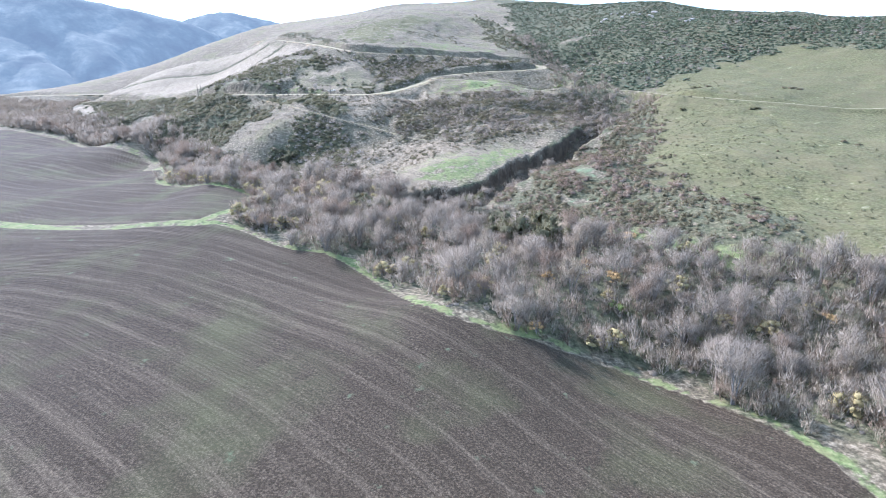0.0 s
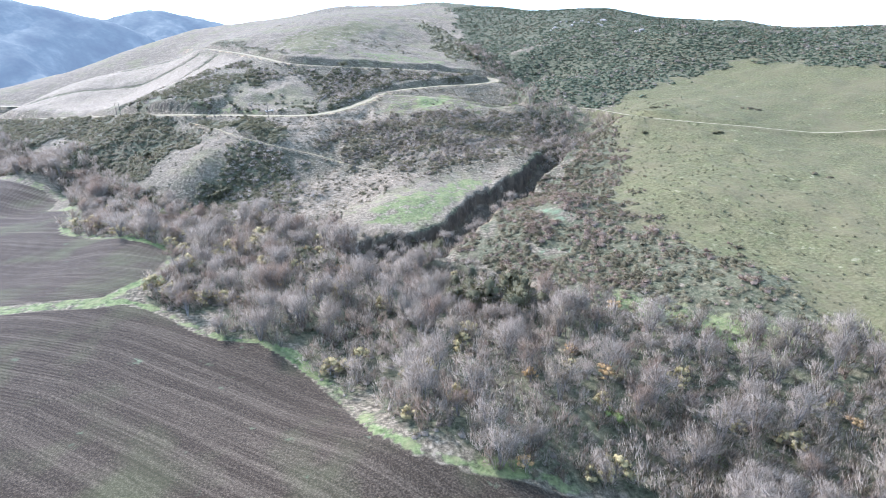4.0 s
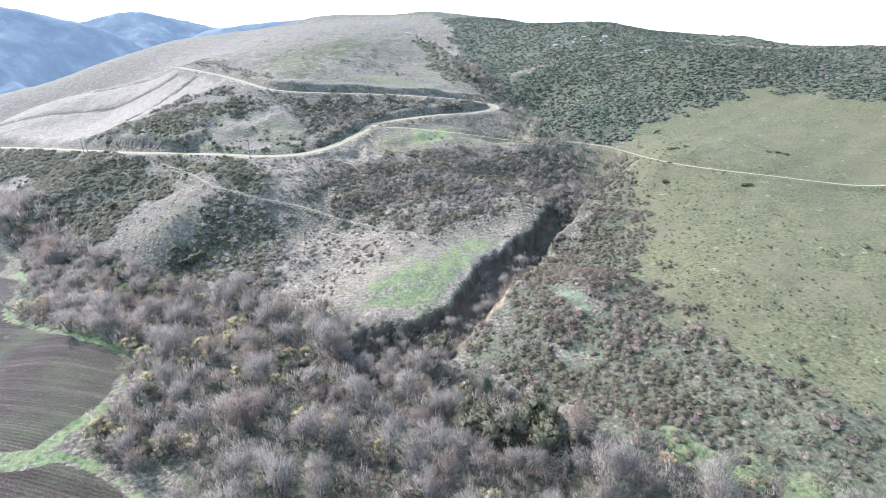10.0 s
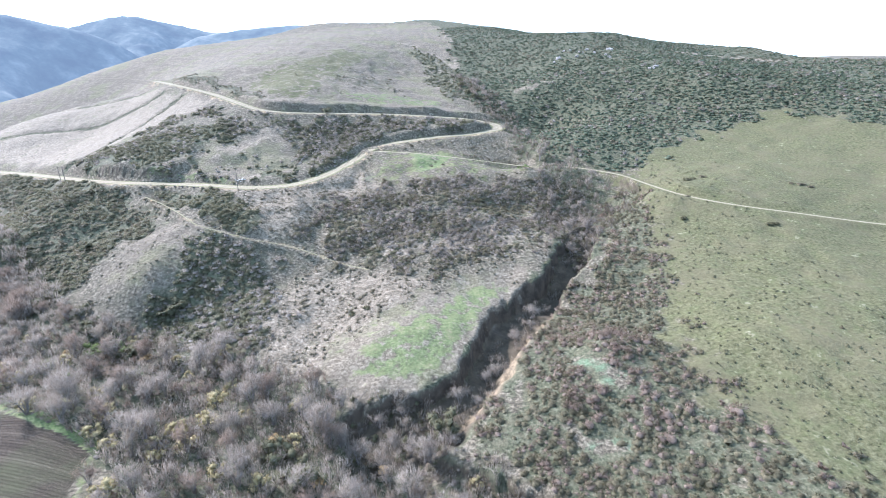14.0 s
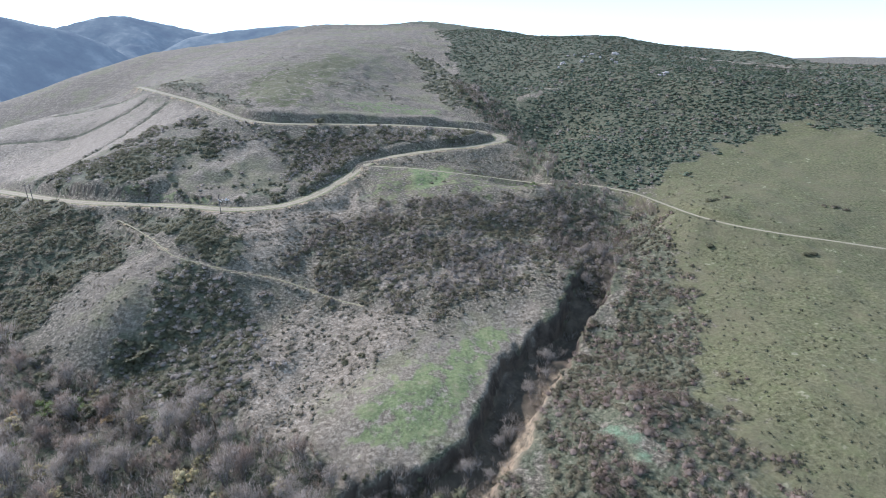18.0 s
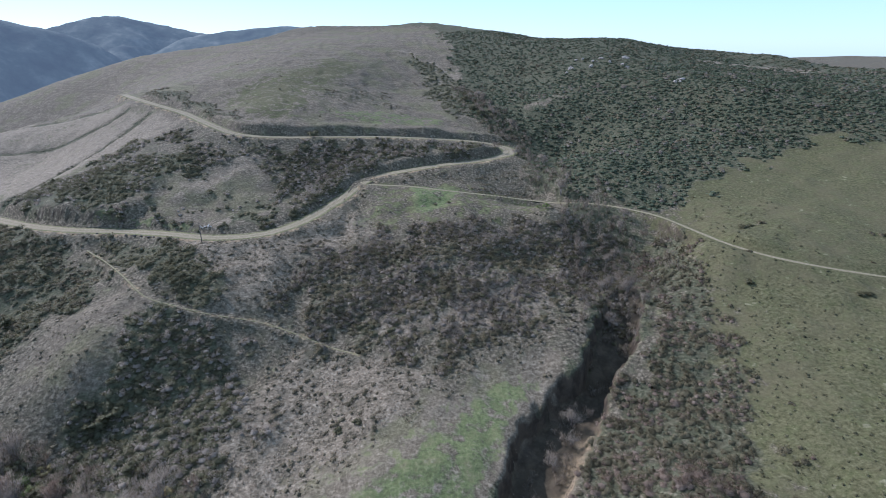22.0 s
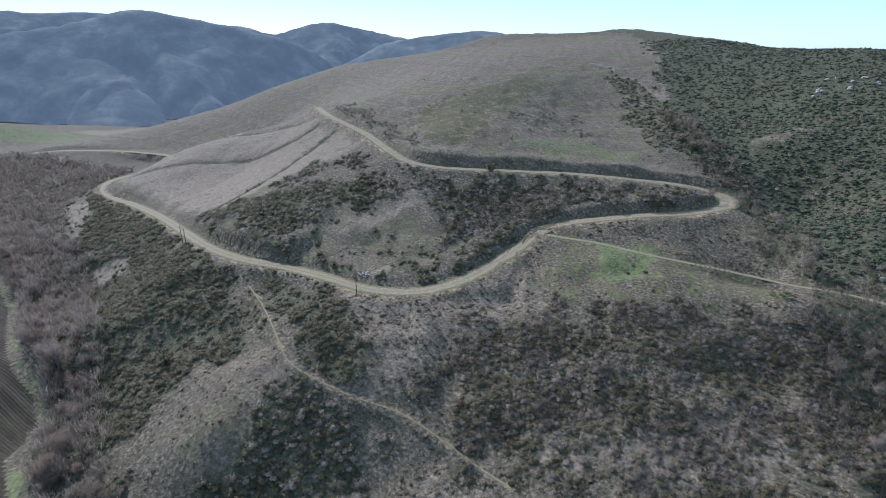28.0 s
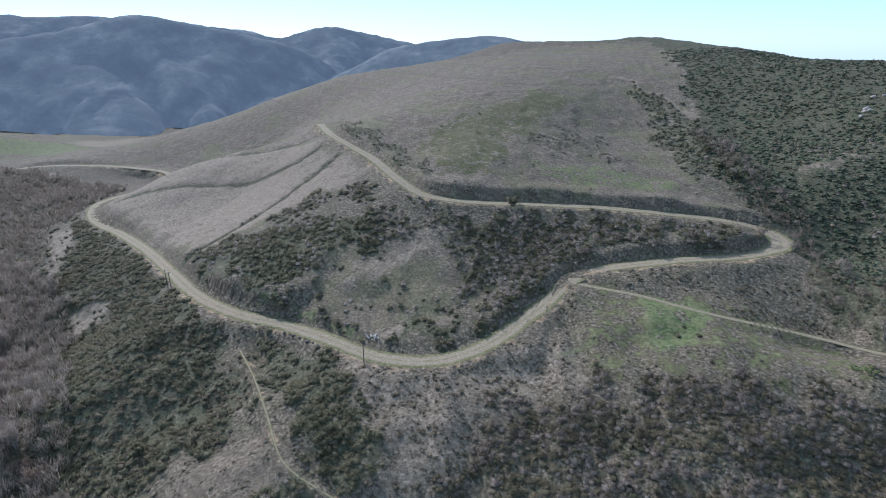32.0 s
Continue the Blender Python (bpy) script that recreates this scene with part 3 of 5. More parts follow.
def wobble(x, y, scale, seed=0):
    """A cheap smooth noise of several waves, about -1 to 1."""
    g = np.random.default_rng(seed)
    out = np.zeros(np.shape(x))
    for k in range(7):
        a, f, ph = g.uniform(0, 2 * math.pi), g.uniform(0.6, 1.9) / scale, g.uniform(0, 6.28)
        out += np.sin((x * math.cos(a) + y * math.sin(a)) * f * 2 * math.pi + ph)
    return out / 3.2


def warped(x, y, amount=5.0):
    return x + amount * wobble(x, y, 26, 81), y + amount * wobble(x, y, 26, 82)


SPOTS = np.array([p for rows in LAND.values() for p in rows], float)


def plate(r):
    return np.where(r > 0, r * r * np.log(r + 1e-9), 0)


def plate_weights():
    s = SPOTS[:, :2] / 100
    n = len(s)
    k = plate(np.linalg.norm(s[:, None] - s[None], axis=2)) + 0.002 * np.eye(n)
    q = np.c_[np.ones(n), s]
    return np.linalg.solve(np.block([[k, q], [q.T, np.zeros((3, 3))]]), np.r_[SPOTS[:, 2], 0, 0, 0])


WEIGHTS = plate_weights()
ROAD_LINE = smooth_line(ROAD, 2.0)
HILL_CUT_LINE, RIDGE_LINE = [smooth_line([(*p, 0) for p in c], 2.0) for c in (HILL_CUT, RIDGE_PATH)]
CUT_LINES = [smooth_line([(*p, 0) for p in c], 2.0) for c in (CUT_1, CUT_2, CUT_3)]
TRACK_LINE = smooth_line(EAST_TRACK, 2.0)
TRAIL_LINE = smooth_line(SPUR_TRAIL, 2.0)


def natural(x, y):
    out = np.zeros(x.shape)
    s = SPOTS[:, :2] / 100
    for i in range(0, len(x), 20000):
        a, b = x[i:i + 20000] / 100, y[i:i + 20000] / 100
        r = np.hypot(a[:, None] - s[:, 0], b[:, None] - s[:, 1])
        out[i:i + 20000] = plate(r) @ WEIGHTS[:-3] + WEIGHTS[-3] + WEIGHTS[-2] * a + WEIGHTS[-1] * b
    return out


def height(x, y):
    x, y = np.asarray(x, float).ravel(), np.asarray(y, float).ravel()
    z = natural(x, y)
    f = np.maximum(edge_distance(x, y, FIELD_1), edge_distance(x, y, FIELD_2))
    rough = step01(-f, 0, 12)
    z += rough * ((0.4 + 0.6 * step01(y, 315, 350) * step01(-y, -450, -415) * step01(-x, -100, -70)) * wobble(x + 6 * wobble(x, y, 50, 31), y, 31, 1) + 0.2 * wobble(x, y + 3 * wobble(x, y, 40, 32), 11, 2))
    d = edge_distance(x, y, RAVINE)
    bed = -5.0 + np.clip((y - 205) / 100, 0, 1.0) * 8 + 0.32 * np.clip(y - 296, 0, 60) + 0.6 * wobble(x, y, 8, 3)
    east = step01(edge_distance(x, y, RAVINE_WEST_RIM, False) - edge_distance(x, y, RAVINE_EAST_RIM, False), -2, 3)
    crumble = d + 1.1 * wobble(x, y, 13, 4) + 0.6 * wobble(x, y, 5, 14)
    z = z + step01(crumble, -0.4, 2.4 + 4.6 * east * step01(-y, -276, -244)) * np.minimum(bed - z, 0)
    d = edge_distance(x, y, CREEK_BED)
    z = z - 4.3 * step01(d + 0.9 * wobble(x, y, 9, 15), -0.5, 3.2)
    for line in CUT_LINES:
        z = z - 1.3 * step01(-near_line(x, y, line)[0], -3.4, -0.8)
    for line, half, bank, reach in ((ROAD_LINE, 4.6, 2.4, 14), (TRACK_LINE, 1.8, 0.6, 5), (TRAIL_LINE, 0.9, 0.3, 4)):
        d, side, j = near_line(x, y, line)
        rz = line[j, 2]
        rise = bank + ((step01(y, 484, 496) * (0.8 + 1.1 * wobble(x, y, 60, 33))) if bank > 2 else 0)
        rise = rise * (0.35 + 0.65 * step01(x, -150, -105))
        z = z + rise * (side > 0) * step01(d, half, half + 2.5) * step01(-d, -reach - 10, -half - 3)
        w = step01(-d, -(half + (3 if bank > 2 else 2)), -half)
        lift = step01(-d, -(half + reach), -half) * 0.75
        z = z + (rz - z) * np.maximum(w, 0) + (1 - w) * lift * np.clip(rz - z, -1.5, 1.5)
    return z


# ---- ground ----
def axis(parts):
    out = []
    for a, b, s in parts:
        out.append(np.linspace(a, b, max(2, int(round((b - a) / s))), endpoint=False))
    return np.concatenate(out + [[parts[-1][1]]])


GX = axis([(-2600, -1000, 100), (-1000, -600, 25), (-600, -300, 7), (-300, -110, 2.6), (-110, -25, 1.5), (-25, 112, 1.0), (112, 180, 1.5), (180, 330, 3), (330, 600, 9), (600, 2600, 100)])
GY = axis([(-900, -100, 80), (-100, 50, 7), (50, 140, 1.6), (140, 345, 1.05), (345, 520, 2.1), (520, 760, 3.4), (760, 1100, 12), (1100, 3000, 50)])


def build_ground():
    xx, yy = np.meshgrid(GX, GY)
    x, y = xx.ravel(), yy.ravel()
    z = height(x, y)
    nx, ny = len(GX), len(GY)
    i = np.arange(nx * ny).reshape(ny, nx)
    quads = np.stack([i[:-1, :-1], i[:-1, 1:], i[1:, 1:], i[1:, :-1]], -1).reshape(-1, 4)
    me = bpy.data.meshes.new("ground")
    me.vertices.add(len(x))
    me.vertices.foreach_set("co", np.stack([x, y, z], 1).ravel())
    me.loops.add(quads.size)
    me.loops.foreach_set("vertex_index", quads.ravel())
    me.polygons.add(len(quads))
    me.polygons.foreach_set("loop_start", np.arange(0, quads.size, 4))
    me.polygons.foreach_set("use_smooth", np.ones(len(quads), bool))
    me.update()
    zones = zone_masks(x, y)
    for name, v in zones.items():
        me.attributes.new(name, "FLOAT", "POINT").data.foreach_set("value", v.astype(np.float32))
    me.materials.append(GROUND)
    ob = tagged(new("ground", me), "brown and olive valley ground with a ploughed field and scrubby slopes", "ground", kind="structure")
    return ob


def zone_masks(x0, y0):
    x, y = x0, y0
    f1, f2 = edge_distance(x, y, FIELD_1), edge_distance(x, y, FIELD_2)
    field = np.maximum(f1, f2)
    levee = edge_distance(x, y, LEVEE, False)
    m = dict(field=step01(field, -0.6, 0.6) * step01(levee, 1.4, 2.4))
    m["row"] = np.where(f1 > f2, edge_distance(x, y, FURROW, False), 0.35 * x + 0.94 * y)
    margin = 3.2 + 1.9 * wobble(x, y, 24, 11)
    lush = (0.64 + 0.26 * wobble(x, y, 34, 12)) * step01(field, -margin - 0.8, -margin + 0.6) * (x > -330) * (y < 300)
    lush = np.maximum(lush, 0.42 * step01(-levee, -2.8, -1.6))
    for poly, amount in ((LUSH, 0.75), (BENCH_GREEN, 0.62), (EAST_LUSH, 0.65), (FAR_FIELD, 0.62), (BENCH, 0.3), (VALLEY_FLOOR, 0.3), (ROAD_GREEN, 0.9), (HILL_GREEN, 0.5), (MEADOW, 0.3)):
        lush = np.maximum(lush, amount * step01(edge_distance(x, y, poly), -3, 5))
    m["lush"] = lush * (1 - m["field"])
    x, y = warped(x0, y0)
    m["mint"] = 0.5 * np.maximum(step01(edge_distance(x, y, MINT), -2, 2), step01(edge_distance(x, y, MINT_LOW), -2, 2))
    m["grass"] = np.maximum(step01(edge_distance(x, y, EAST_GRASS), -45, 14), 0.5 * step01(edge_distance(x, y, MEADOW), -3, 6))
    m["grass"] = np.maximum(m["grass"], 0.62 * step01(edge_distance(x, y, HILL_OLIVE), -15, 12))
    dry = np.maximum(step01(edge_distance(x, y, BROWN_HILL), -4, 4), step01(edge_distance(x, y, MOWN), -4, 4))
    dry = np.maximum(dry, step01(edge_distance(x, y, BENCH), -8, -1)) * step01(-edge_distance(x, y, VALLEY_FLOOR), -2, 6)
    m["dry"] = np.maximum(dry, 0.75 * np.maximum(step01(edge_distance(x, y, KNOLL), -6, 6), step01(edge_distance(x, y, SPUR_TOP), -5, 5)))
    pale = 0.72 * step01(edge_distance(x, y, MOWN), 0, 12)
    for poly, amount in ((PALE_SLOPE, 0.55), (DEAD_SCRUB, 0.58), (SPUR_TOP, 0.1), (WEST_PALE, 0.75), (WEST_PALE_LOW, 0.7), (KNOLL_PALE, 0.65), (CHAP_PALE, 0.55), (BENCH, 0.45), (PALE_WEST, 0.5), (MID_STRAW, 0.6), (HAY_FIELD, 0.75), (RIDGE_STRIP, 0.7)):
        pale = np.maximum(pale, amount * step01(edge_distance(x, y, poly), -6, 5))
    for px, py, pr, amount in PALE_PATCHES:
        pale = np.maximum(pale, amount * step01(-np.hypot(x - px, y - py), -pr, -0.3 * pr))
    pale = np.maximum(pale, 0.75 * step01(-near_line(x, y, HILL_CUT_LINE)[0], -5, -2))
    pale = np.maximum(pale, 0.6 * step01(-near_line(x, y, RIDGE_LINE)[0], -2.6, -1.2))
    for line in CUT_LINES:
        pale *= step01(near_line(x0, y0, line)[0], 1.8, 3.6)
    m["pale"] = pale
    # Brush litter; in RAVINE, CREEK and HOLLOW it also puts shade into the colour.
    thicket = np.zeros(x.shape)
    for poly, amount in ((CHAPARRAL, 0.95), (WEST_SLOPE, 0.75), (SPUR_SIDE, 0.85), (SPUR_BACK, 0.8), (BASIN, 0.2), (BASIN_WEST, 0.9), (BASIN_EAST, 0.9), (BASIN_SOUTH, 0.9),
                         (MID_WEST, 0.9), (MID_SLOPE, 0.42), (UPPER_GULLY, 0.8), (HILL_GULLY, 0.55), (HOLLOW, 0.42), (HILL_BRUSH, 0.4), (BANK_BRUSH, 0.75), (EAST_SCRUB, 0.8), (RAVINE, 0.95), (CREEK, 0.9)):
        thicket = np.maximum(thicket, amount * step01(edge_distance(x, y, poly), -4, 5))
    for poly in CLEARINGS:
        thicket *= step01(-edge_distance(x, y, poly), -4, 2)
    for line in CUT_LINES:
        thicket = np.maximum(thicket, 0.9 * step01(-near_line(x0, y0, line)[0], -3.2, -1.6))
    m["thicket"] = thicket
    x, y = x0, y0
    # Painted shade: darkens everything inside the ravine rim, floor included.
    m["gulch_shade"] = 0.85 * step01(edge_distance(x, y, RAVINE), -0.5, 2.5)
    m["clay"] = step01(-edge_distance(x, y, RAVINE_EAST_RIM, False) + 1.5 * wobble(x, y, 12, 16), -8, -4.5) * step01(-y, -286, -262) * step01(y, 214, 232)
    d, _, _ = near_line(x, y, TRAIL_LINE)
    soil = 0.5 * step01(-d, -1.8, -0.5)
    d, side, _ = near_line(x, y, ROAD_LINE)
    m["soil"] = np.maximum(soil, 0.45 * step01(-d, -8, -5) * (side < 0))
    return m


ground = build_ground()


def ribbon(name, line, half, label, steps=8):
    t = np.gradient(line[:, :2], axis=0)
    t /= np.linalg.norm(t, axis=1)[:, None] + 1e-9
    nrm = np.stack([-t[:, 1], t[:, 0]], 1)
    width = half * (1 + 0.08 * wobble(line[:, 0], line[:, 1], 22, 21))
    width = width + (2.2 * np.exp(-((line[:, 0] - 82) ** 2 + (line[:, 1] - 498) ** 2) / 130) if half > 3 else 0)
    across = np.linspace(-1, 1, steps + 1)
    p = line[:, None, :2] + nrm[:, None, :] * (width[:, None] * across)[:, :, None]
    z = line[:, 2][:, None] + 0.10 - 0.06 * np.abs(across) ** 3 - 0.03 * np.exp(-((np.abs(across) - 0.4) / 0.14) ** 2)
    n, k = len(line), steps + 1
    me = bpy.data.meshes.new(name)
    v = np.concatenate([p, z[:, :, None]], 2).reshape(-1, 3)
    i = np.arange(n * k).reshape(n, k)
    f = np.stack([i[:-1, :-1], i[1:, :-1], i[1:, 1:], i[:-1, 1:]], -1).reshape(-1, 4)
    me.from_pydata(v.tolist(), [], f.tolist())
    me.attributes.new("across", "FLOAT", "POINT").data.foreach_set("value", np.tile(np.abs(across) * 0.6 + 0.4 if half < 0.6 else np.abs(across), n).astype(np.float32))
    me.polygons.foreach_set("use_smooth", np.ones(len(f), bool))
    me.materials.append(road_mat.m)
    return tagged(new(name, me), label, "road", kind="structure")


ribbon("road", ROAD_LINE, 3.8, "pale packed-dirt ranch road with wheel tracks and grassy verges")
ribbon("track", TRACK_LINE, 1.3, "narrow pale dirt track across the grassy slope", 4)
ribbon("trail", TRAIL_LINE, 0.38, "thin dirt footpath along the brushy spur", 4)


# ---- far mountains ----
RANGES = [
    ([(-1123, 977, 110), (-1080, 1036, 128), (-1047, 1076, 141), (-987, 1143, 156), (-916, 1213, 180), (-876, 1247, 189), (-811, 1299, 176),
      (-748, 1343, 161), (-669, 1390, 141), (-605, 1424, 117), (-538, 1455, 78)], 0.62),
    ([(-895, 1605, 113), (-775, 1674, 152), (-719, 1702, 170), (-659, 1729, 176), (-590, 1757, 162), (-500, 1788, 142), (-406, 1814, 123)], 0.5),
    ([(-409, 1450, 124), (-297, 1480, 142), (-184, 1501, 150), (-108, 1509, 136), (-32, 1512, 116)], 0.45),
    ([(-1890, 1537, 201), (-1767, 1696, 219), (-1711, 1760, 213), (-1601, 1873, 220), (-1490, 1973, 207), (-1268, 2138, 186), (-1201, 2180, 177),
      (-1114, 2230, 153), (-903, 2332, 141)], 0.5)]
haze = Mat("far_scrub_haze_glow", 1.0, 0.05)
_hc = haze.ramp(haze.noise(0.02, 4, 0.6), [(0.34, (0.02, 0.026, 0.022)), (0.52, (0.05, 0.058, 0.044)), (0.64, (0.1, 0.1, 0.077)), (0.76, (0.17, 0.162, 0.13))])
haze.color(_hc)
# Aerial haze is put in as a weak blue glow of the slopes.
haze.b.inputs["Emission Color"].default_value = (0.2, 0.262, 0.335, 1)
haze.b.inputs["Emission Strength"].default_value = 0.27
haze.bump(haze.noise(0.05, 5, 0.7), 0.35, 4)


def build_mountains():
    gx, gy = np.arange(-2100, 420, 13.0), np.arange(860, 2620, 13.0)
    xx, yy = np.meshgrid(gx, gy)
    x, y = xx.ravel(), yy.ravel()
    z = np.full(x.shape, -20.0)
    for crest, fall in RANGES:
        line = smooth_line(crest, 12)
        d = np.full(x.shape, 1e9)
        zc, along = np.zeros(x.shape), np.zeros(x.shape)
        for i in range(0, len(x), 4000):
            q = np.hypot(x[i:i + 4000, None] - line[:, 0], y[i:i + 4000, None] - line[:, 1])
            j = q.argmin(1)
            d[i:i + 4000] = q[np.arange(len(j)), j]
            zc[i:i + 4000], along[i:i + 4000] = line[j, 2], j * 12.0
        gully = np.abs(np.sin(along / 95 + 1.1 * wobble(x, y, 520, 8)))
        small = np.abs(np.sin(along / 31 + d / 90 + 1.6 * wobble(x, y, 260, 9)))
        cut = step01(d, 10, 300) * (52 * (1 - gully) ** 1.3 - 6) + step01(d, 20, 120) * (9 * (1 - small) - 2)
        z = np.maximum(z, zc - fall * d * (1 - 0.00035 * d) - cut)
    nx, ny = len(gx), len(gy)
    i = np.arange(nx * ny).reshape(ny, nx)
    f = np.stack([i[:-1, :-1], i[:-1, 1:], i[1:, 1:], i[1:, :-1]], -1).reshape(-1, 4)
    f = f[z[f].max(1) > -19]
    me = bpy.data.meshes.new("backdrop")
    me.from_pydata(np.stack([x, y, z], 1).tolist(), [], f.tolist())
    me.polygons.foreach_set("use_smooth", np.ones(len(f), bool))
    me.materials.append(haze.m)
    return tagged(new("backdrop", me), "scrub-covered mountains beyond the valley, with blue haze as surface glow", "mountains", kind="structure")


build_mountains()

# ---- vegetation ----
SAGE = leaf_material("grey_green_leaves", (0.055, 0.053, 0.036), (0.108, 0.103, 0.073), (0.178, 0.166, 0.124))
OAKISH = leaf_material("dark_green_leaves", (0.046, 0.05, 0.03), (0.09, 0.095, 0.059), (0.148, 0.15, 0.098))
COYOTE = leaf_material("olive_tan_leaves", (0.05, 0.048, 0.031), (0.098, 0.094, 0.062), (0.16, 0.152, 0.106))
CHAP = leaf_material("deep_green_brush_leaves", (0.036, 0.045, 0.026), (0.074, 0.089, 0.052), (0.124, 0.138, 0.087), cast=(1.0, 1.0, 0.9))
BARE = leaf_material("bare_grey_twigs", (0.128, 0.109, 0.093), (0.224, 0.196, 0.170), (0.327, 0.296, 0.260), cast=(1.06, 1.0, 0.88))
BROWN = leaf_material("brown_grey_twigs", (0.097, 0.081, 0.067), (0.176, 0.152, 0.129), (0.270, 0.240, 0.206), cast=(1.06, 1.0, 0.88))
RUSSET = leaf_material("russet_dry_twigs", (0.098, 0.071, 0.056), (0.178, 0.135, 0.108), (0.258, 0.206, 0.168), cast=(1.06, 1.0, 0.88))
STRAW = leaf_material("straw_dead_stems", (0.124, 0.101, 0.078), (0.224, 0.195, 0.156), (0.333, 0.296, 0.246), cast=(1.06, 1.0, 0.88))
OLIVE = leaf_material("yellow_olive_leaves", (0.13, 0.12, 0.06), (0.24, 0.22, 0.12), (0.38, 0.35, 0.21))
GREEN = leaf_material("fresh_green_leaves", (0.045, 0.075, 0.022), (0.09, 0.135, 0.045), (0.17, 0.22, 0.09))
GOLD = leaf_material("golden_dry_leaves", (0.17, 0.12, 0.06), (0.3, 0.22, 0.115), (0.42, 0.33, 0.19))
bark = Mat("grey_bark", 0.95, 0.1)
bark.color(bark.ramp(bark.noise(3, 4), [(0.3, (0.12, 0.1, 0.08)), (0.7, (0.28, 0.245, 0.21))]))
bark.bump(bark.noise(6, 3), 0.6, 0.05)

ICO_V = np.array([(0, 0, 1)] + [(0.894 * math.cos(a), 0.894 * math.sin(a), 0.447) for a in np.arange(5) * 2 * math.pi / 5]
                 + [(0.894 * math.cos(a), 0.894 * math.sin(a), -0.447) for a in (np.arange(5) + 0.5) * 2 * math.pi / 5] + [(0, 0, -1)])


DOME_F = np.array([(0, i + 1, (i + 1) % 5 + 1) for i in range(5)] + [(i + 1, i + 6, (i + 1) % 5 + 1) for i in range(5)] + [((i + 1) % 5 + 1, i + 6, (i + 1) % 5 + 6) for i in range(5)])


def soft_normals(v, f, heart, rng):
    """Normals that lean outwards from the heart of a plant; turns each face the same way."""
    n = v - heart
    n = n / (np.linalg.norm(n, axis=1)[:, None] + 1e-9)
    n = 0.8 * n + rng.normal(size=v.shape) * 0.22 + (0, 0, 0.25)
    n = n / np.linalg.norm(n, axis=1)[:, None]
    a, b, c = v[f[:, 0]], v[f[:, 1]], v[f[:, 2]]
    wrong = (np.cross(b - a, c - a) * n[f[:, 0]]).sum(1) < 0
    f = f.copy()
    f[wrong] = f[wrong][:, ::-1]
    return v, f, n


def leafy(rng, leaves, size=0.3, core=0.6, flat=0.8, thin=0.4):
    """A bush of unit radius: a lumpy heart and loose leaf sprays round it. Returns corners, triangles, normals."""
    v = ICO_V[:11] * rng.uniform(0.6, 1.1, (11, 1)) * core
    v = v * (1, 1, flat) + (0, 0, 0.42 * flat)
    vs, fs, n = [v], [DOME_F], 11
    if leaves:
        d = rng.normal(size=(leaves, 3))
        d[:, 2] = np.abs(d[:, 2]) * 0.9 - 0.1
        d /= np.linalg.norm(d, axis=1)[:, None]
        c = d * rng.uniform(0.45, 0.92, (leaves, 1)) * (1, 1, flat) + (0, 0, 0.36 * flat)
        out = d + rng.normal(size=(leaves, 3)) * 0.45 + (0, 0, 0.3)
        out = out / np.linalg.norm(out, axis=1)[:, None] * size * rng.uniform(0.6, 1.4, (leaves, 1))
        side = np.cross(out, rng.normal(size=(leaves, 3)))
        side = side / (np.linalg.norm(side, axis=1)[:, None] + 1e-9) * size * thin * rng.uniform(0.6, 1.3, (leaves, 1))
        tri = np.stack([c - side, c + side, c + out], 1).reshape(-1, 3)
        vs.append(tri)
        fs.append(np.arange(leaves * 3).reshape(-1, 3) + n)
    return soft_normals(np.vstack(vs), np.vstack(fs), np.array([0, 0, 0.1]), rng)


def twiggy(rng, stems, width=0.045, spread=0.9, up=1.1, arch=0.25):
    """A clump of bare twigs of unit size, fanning from the root."""
    vs, fs, n = [], [], 0
    for k in range(stems):
        a, r = rng.uniform(0, 2 * math.pi), rng.uniform(0.1, 1) ** 0.6 * spread
        tip = np.array([math.cos(a) * r, math.sin(a) * r, up * rng.uniform(0.55, 1.1) * (1.15 - 0.5 * r)])
        start = rng.uniform(0.0, 0.45)
        base = tip * start * (1, 1, 1 + arch)
        w = rng.normal(size=3)
        w = np.cross(tip, w)
        w = w / (np.linalg.norm(w) + 1e-9) * width * rng.uniform(0.7, 1.5)
        vs.append(np.array([base - w, base + w, tip]))
        fs.append([n, n + 1, n + 2])
        n += 3
    return soft_normals(np.vstack(vs), np.array(fs), np.array([0, 0, -0.1]), rng)


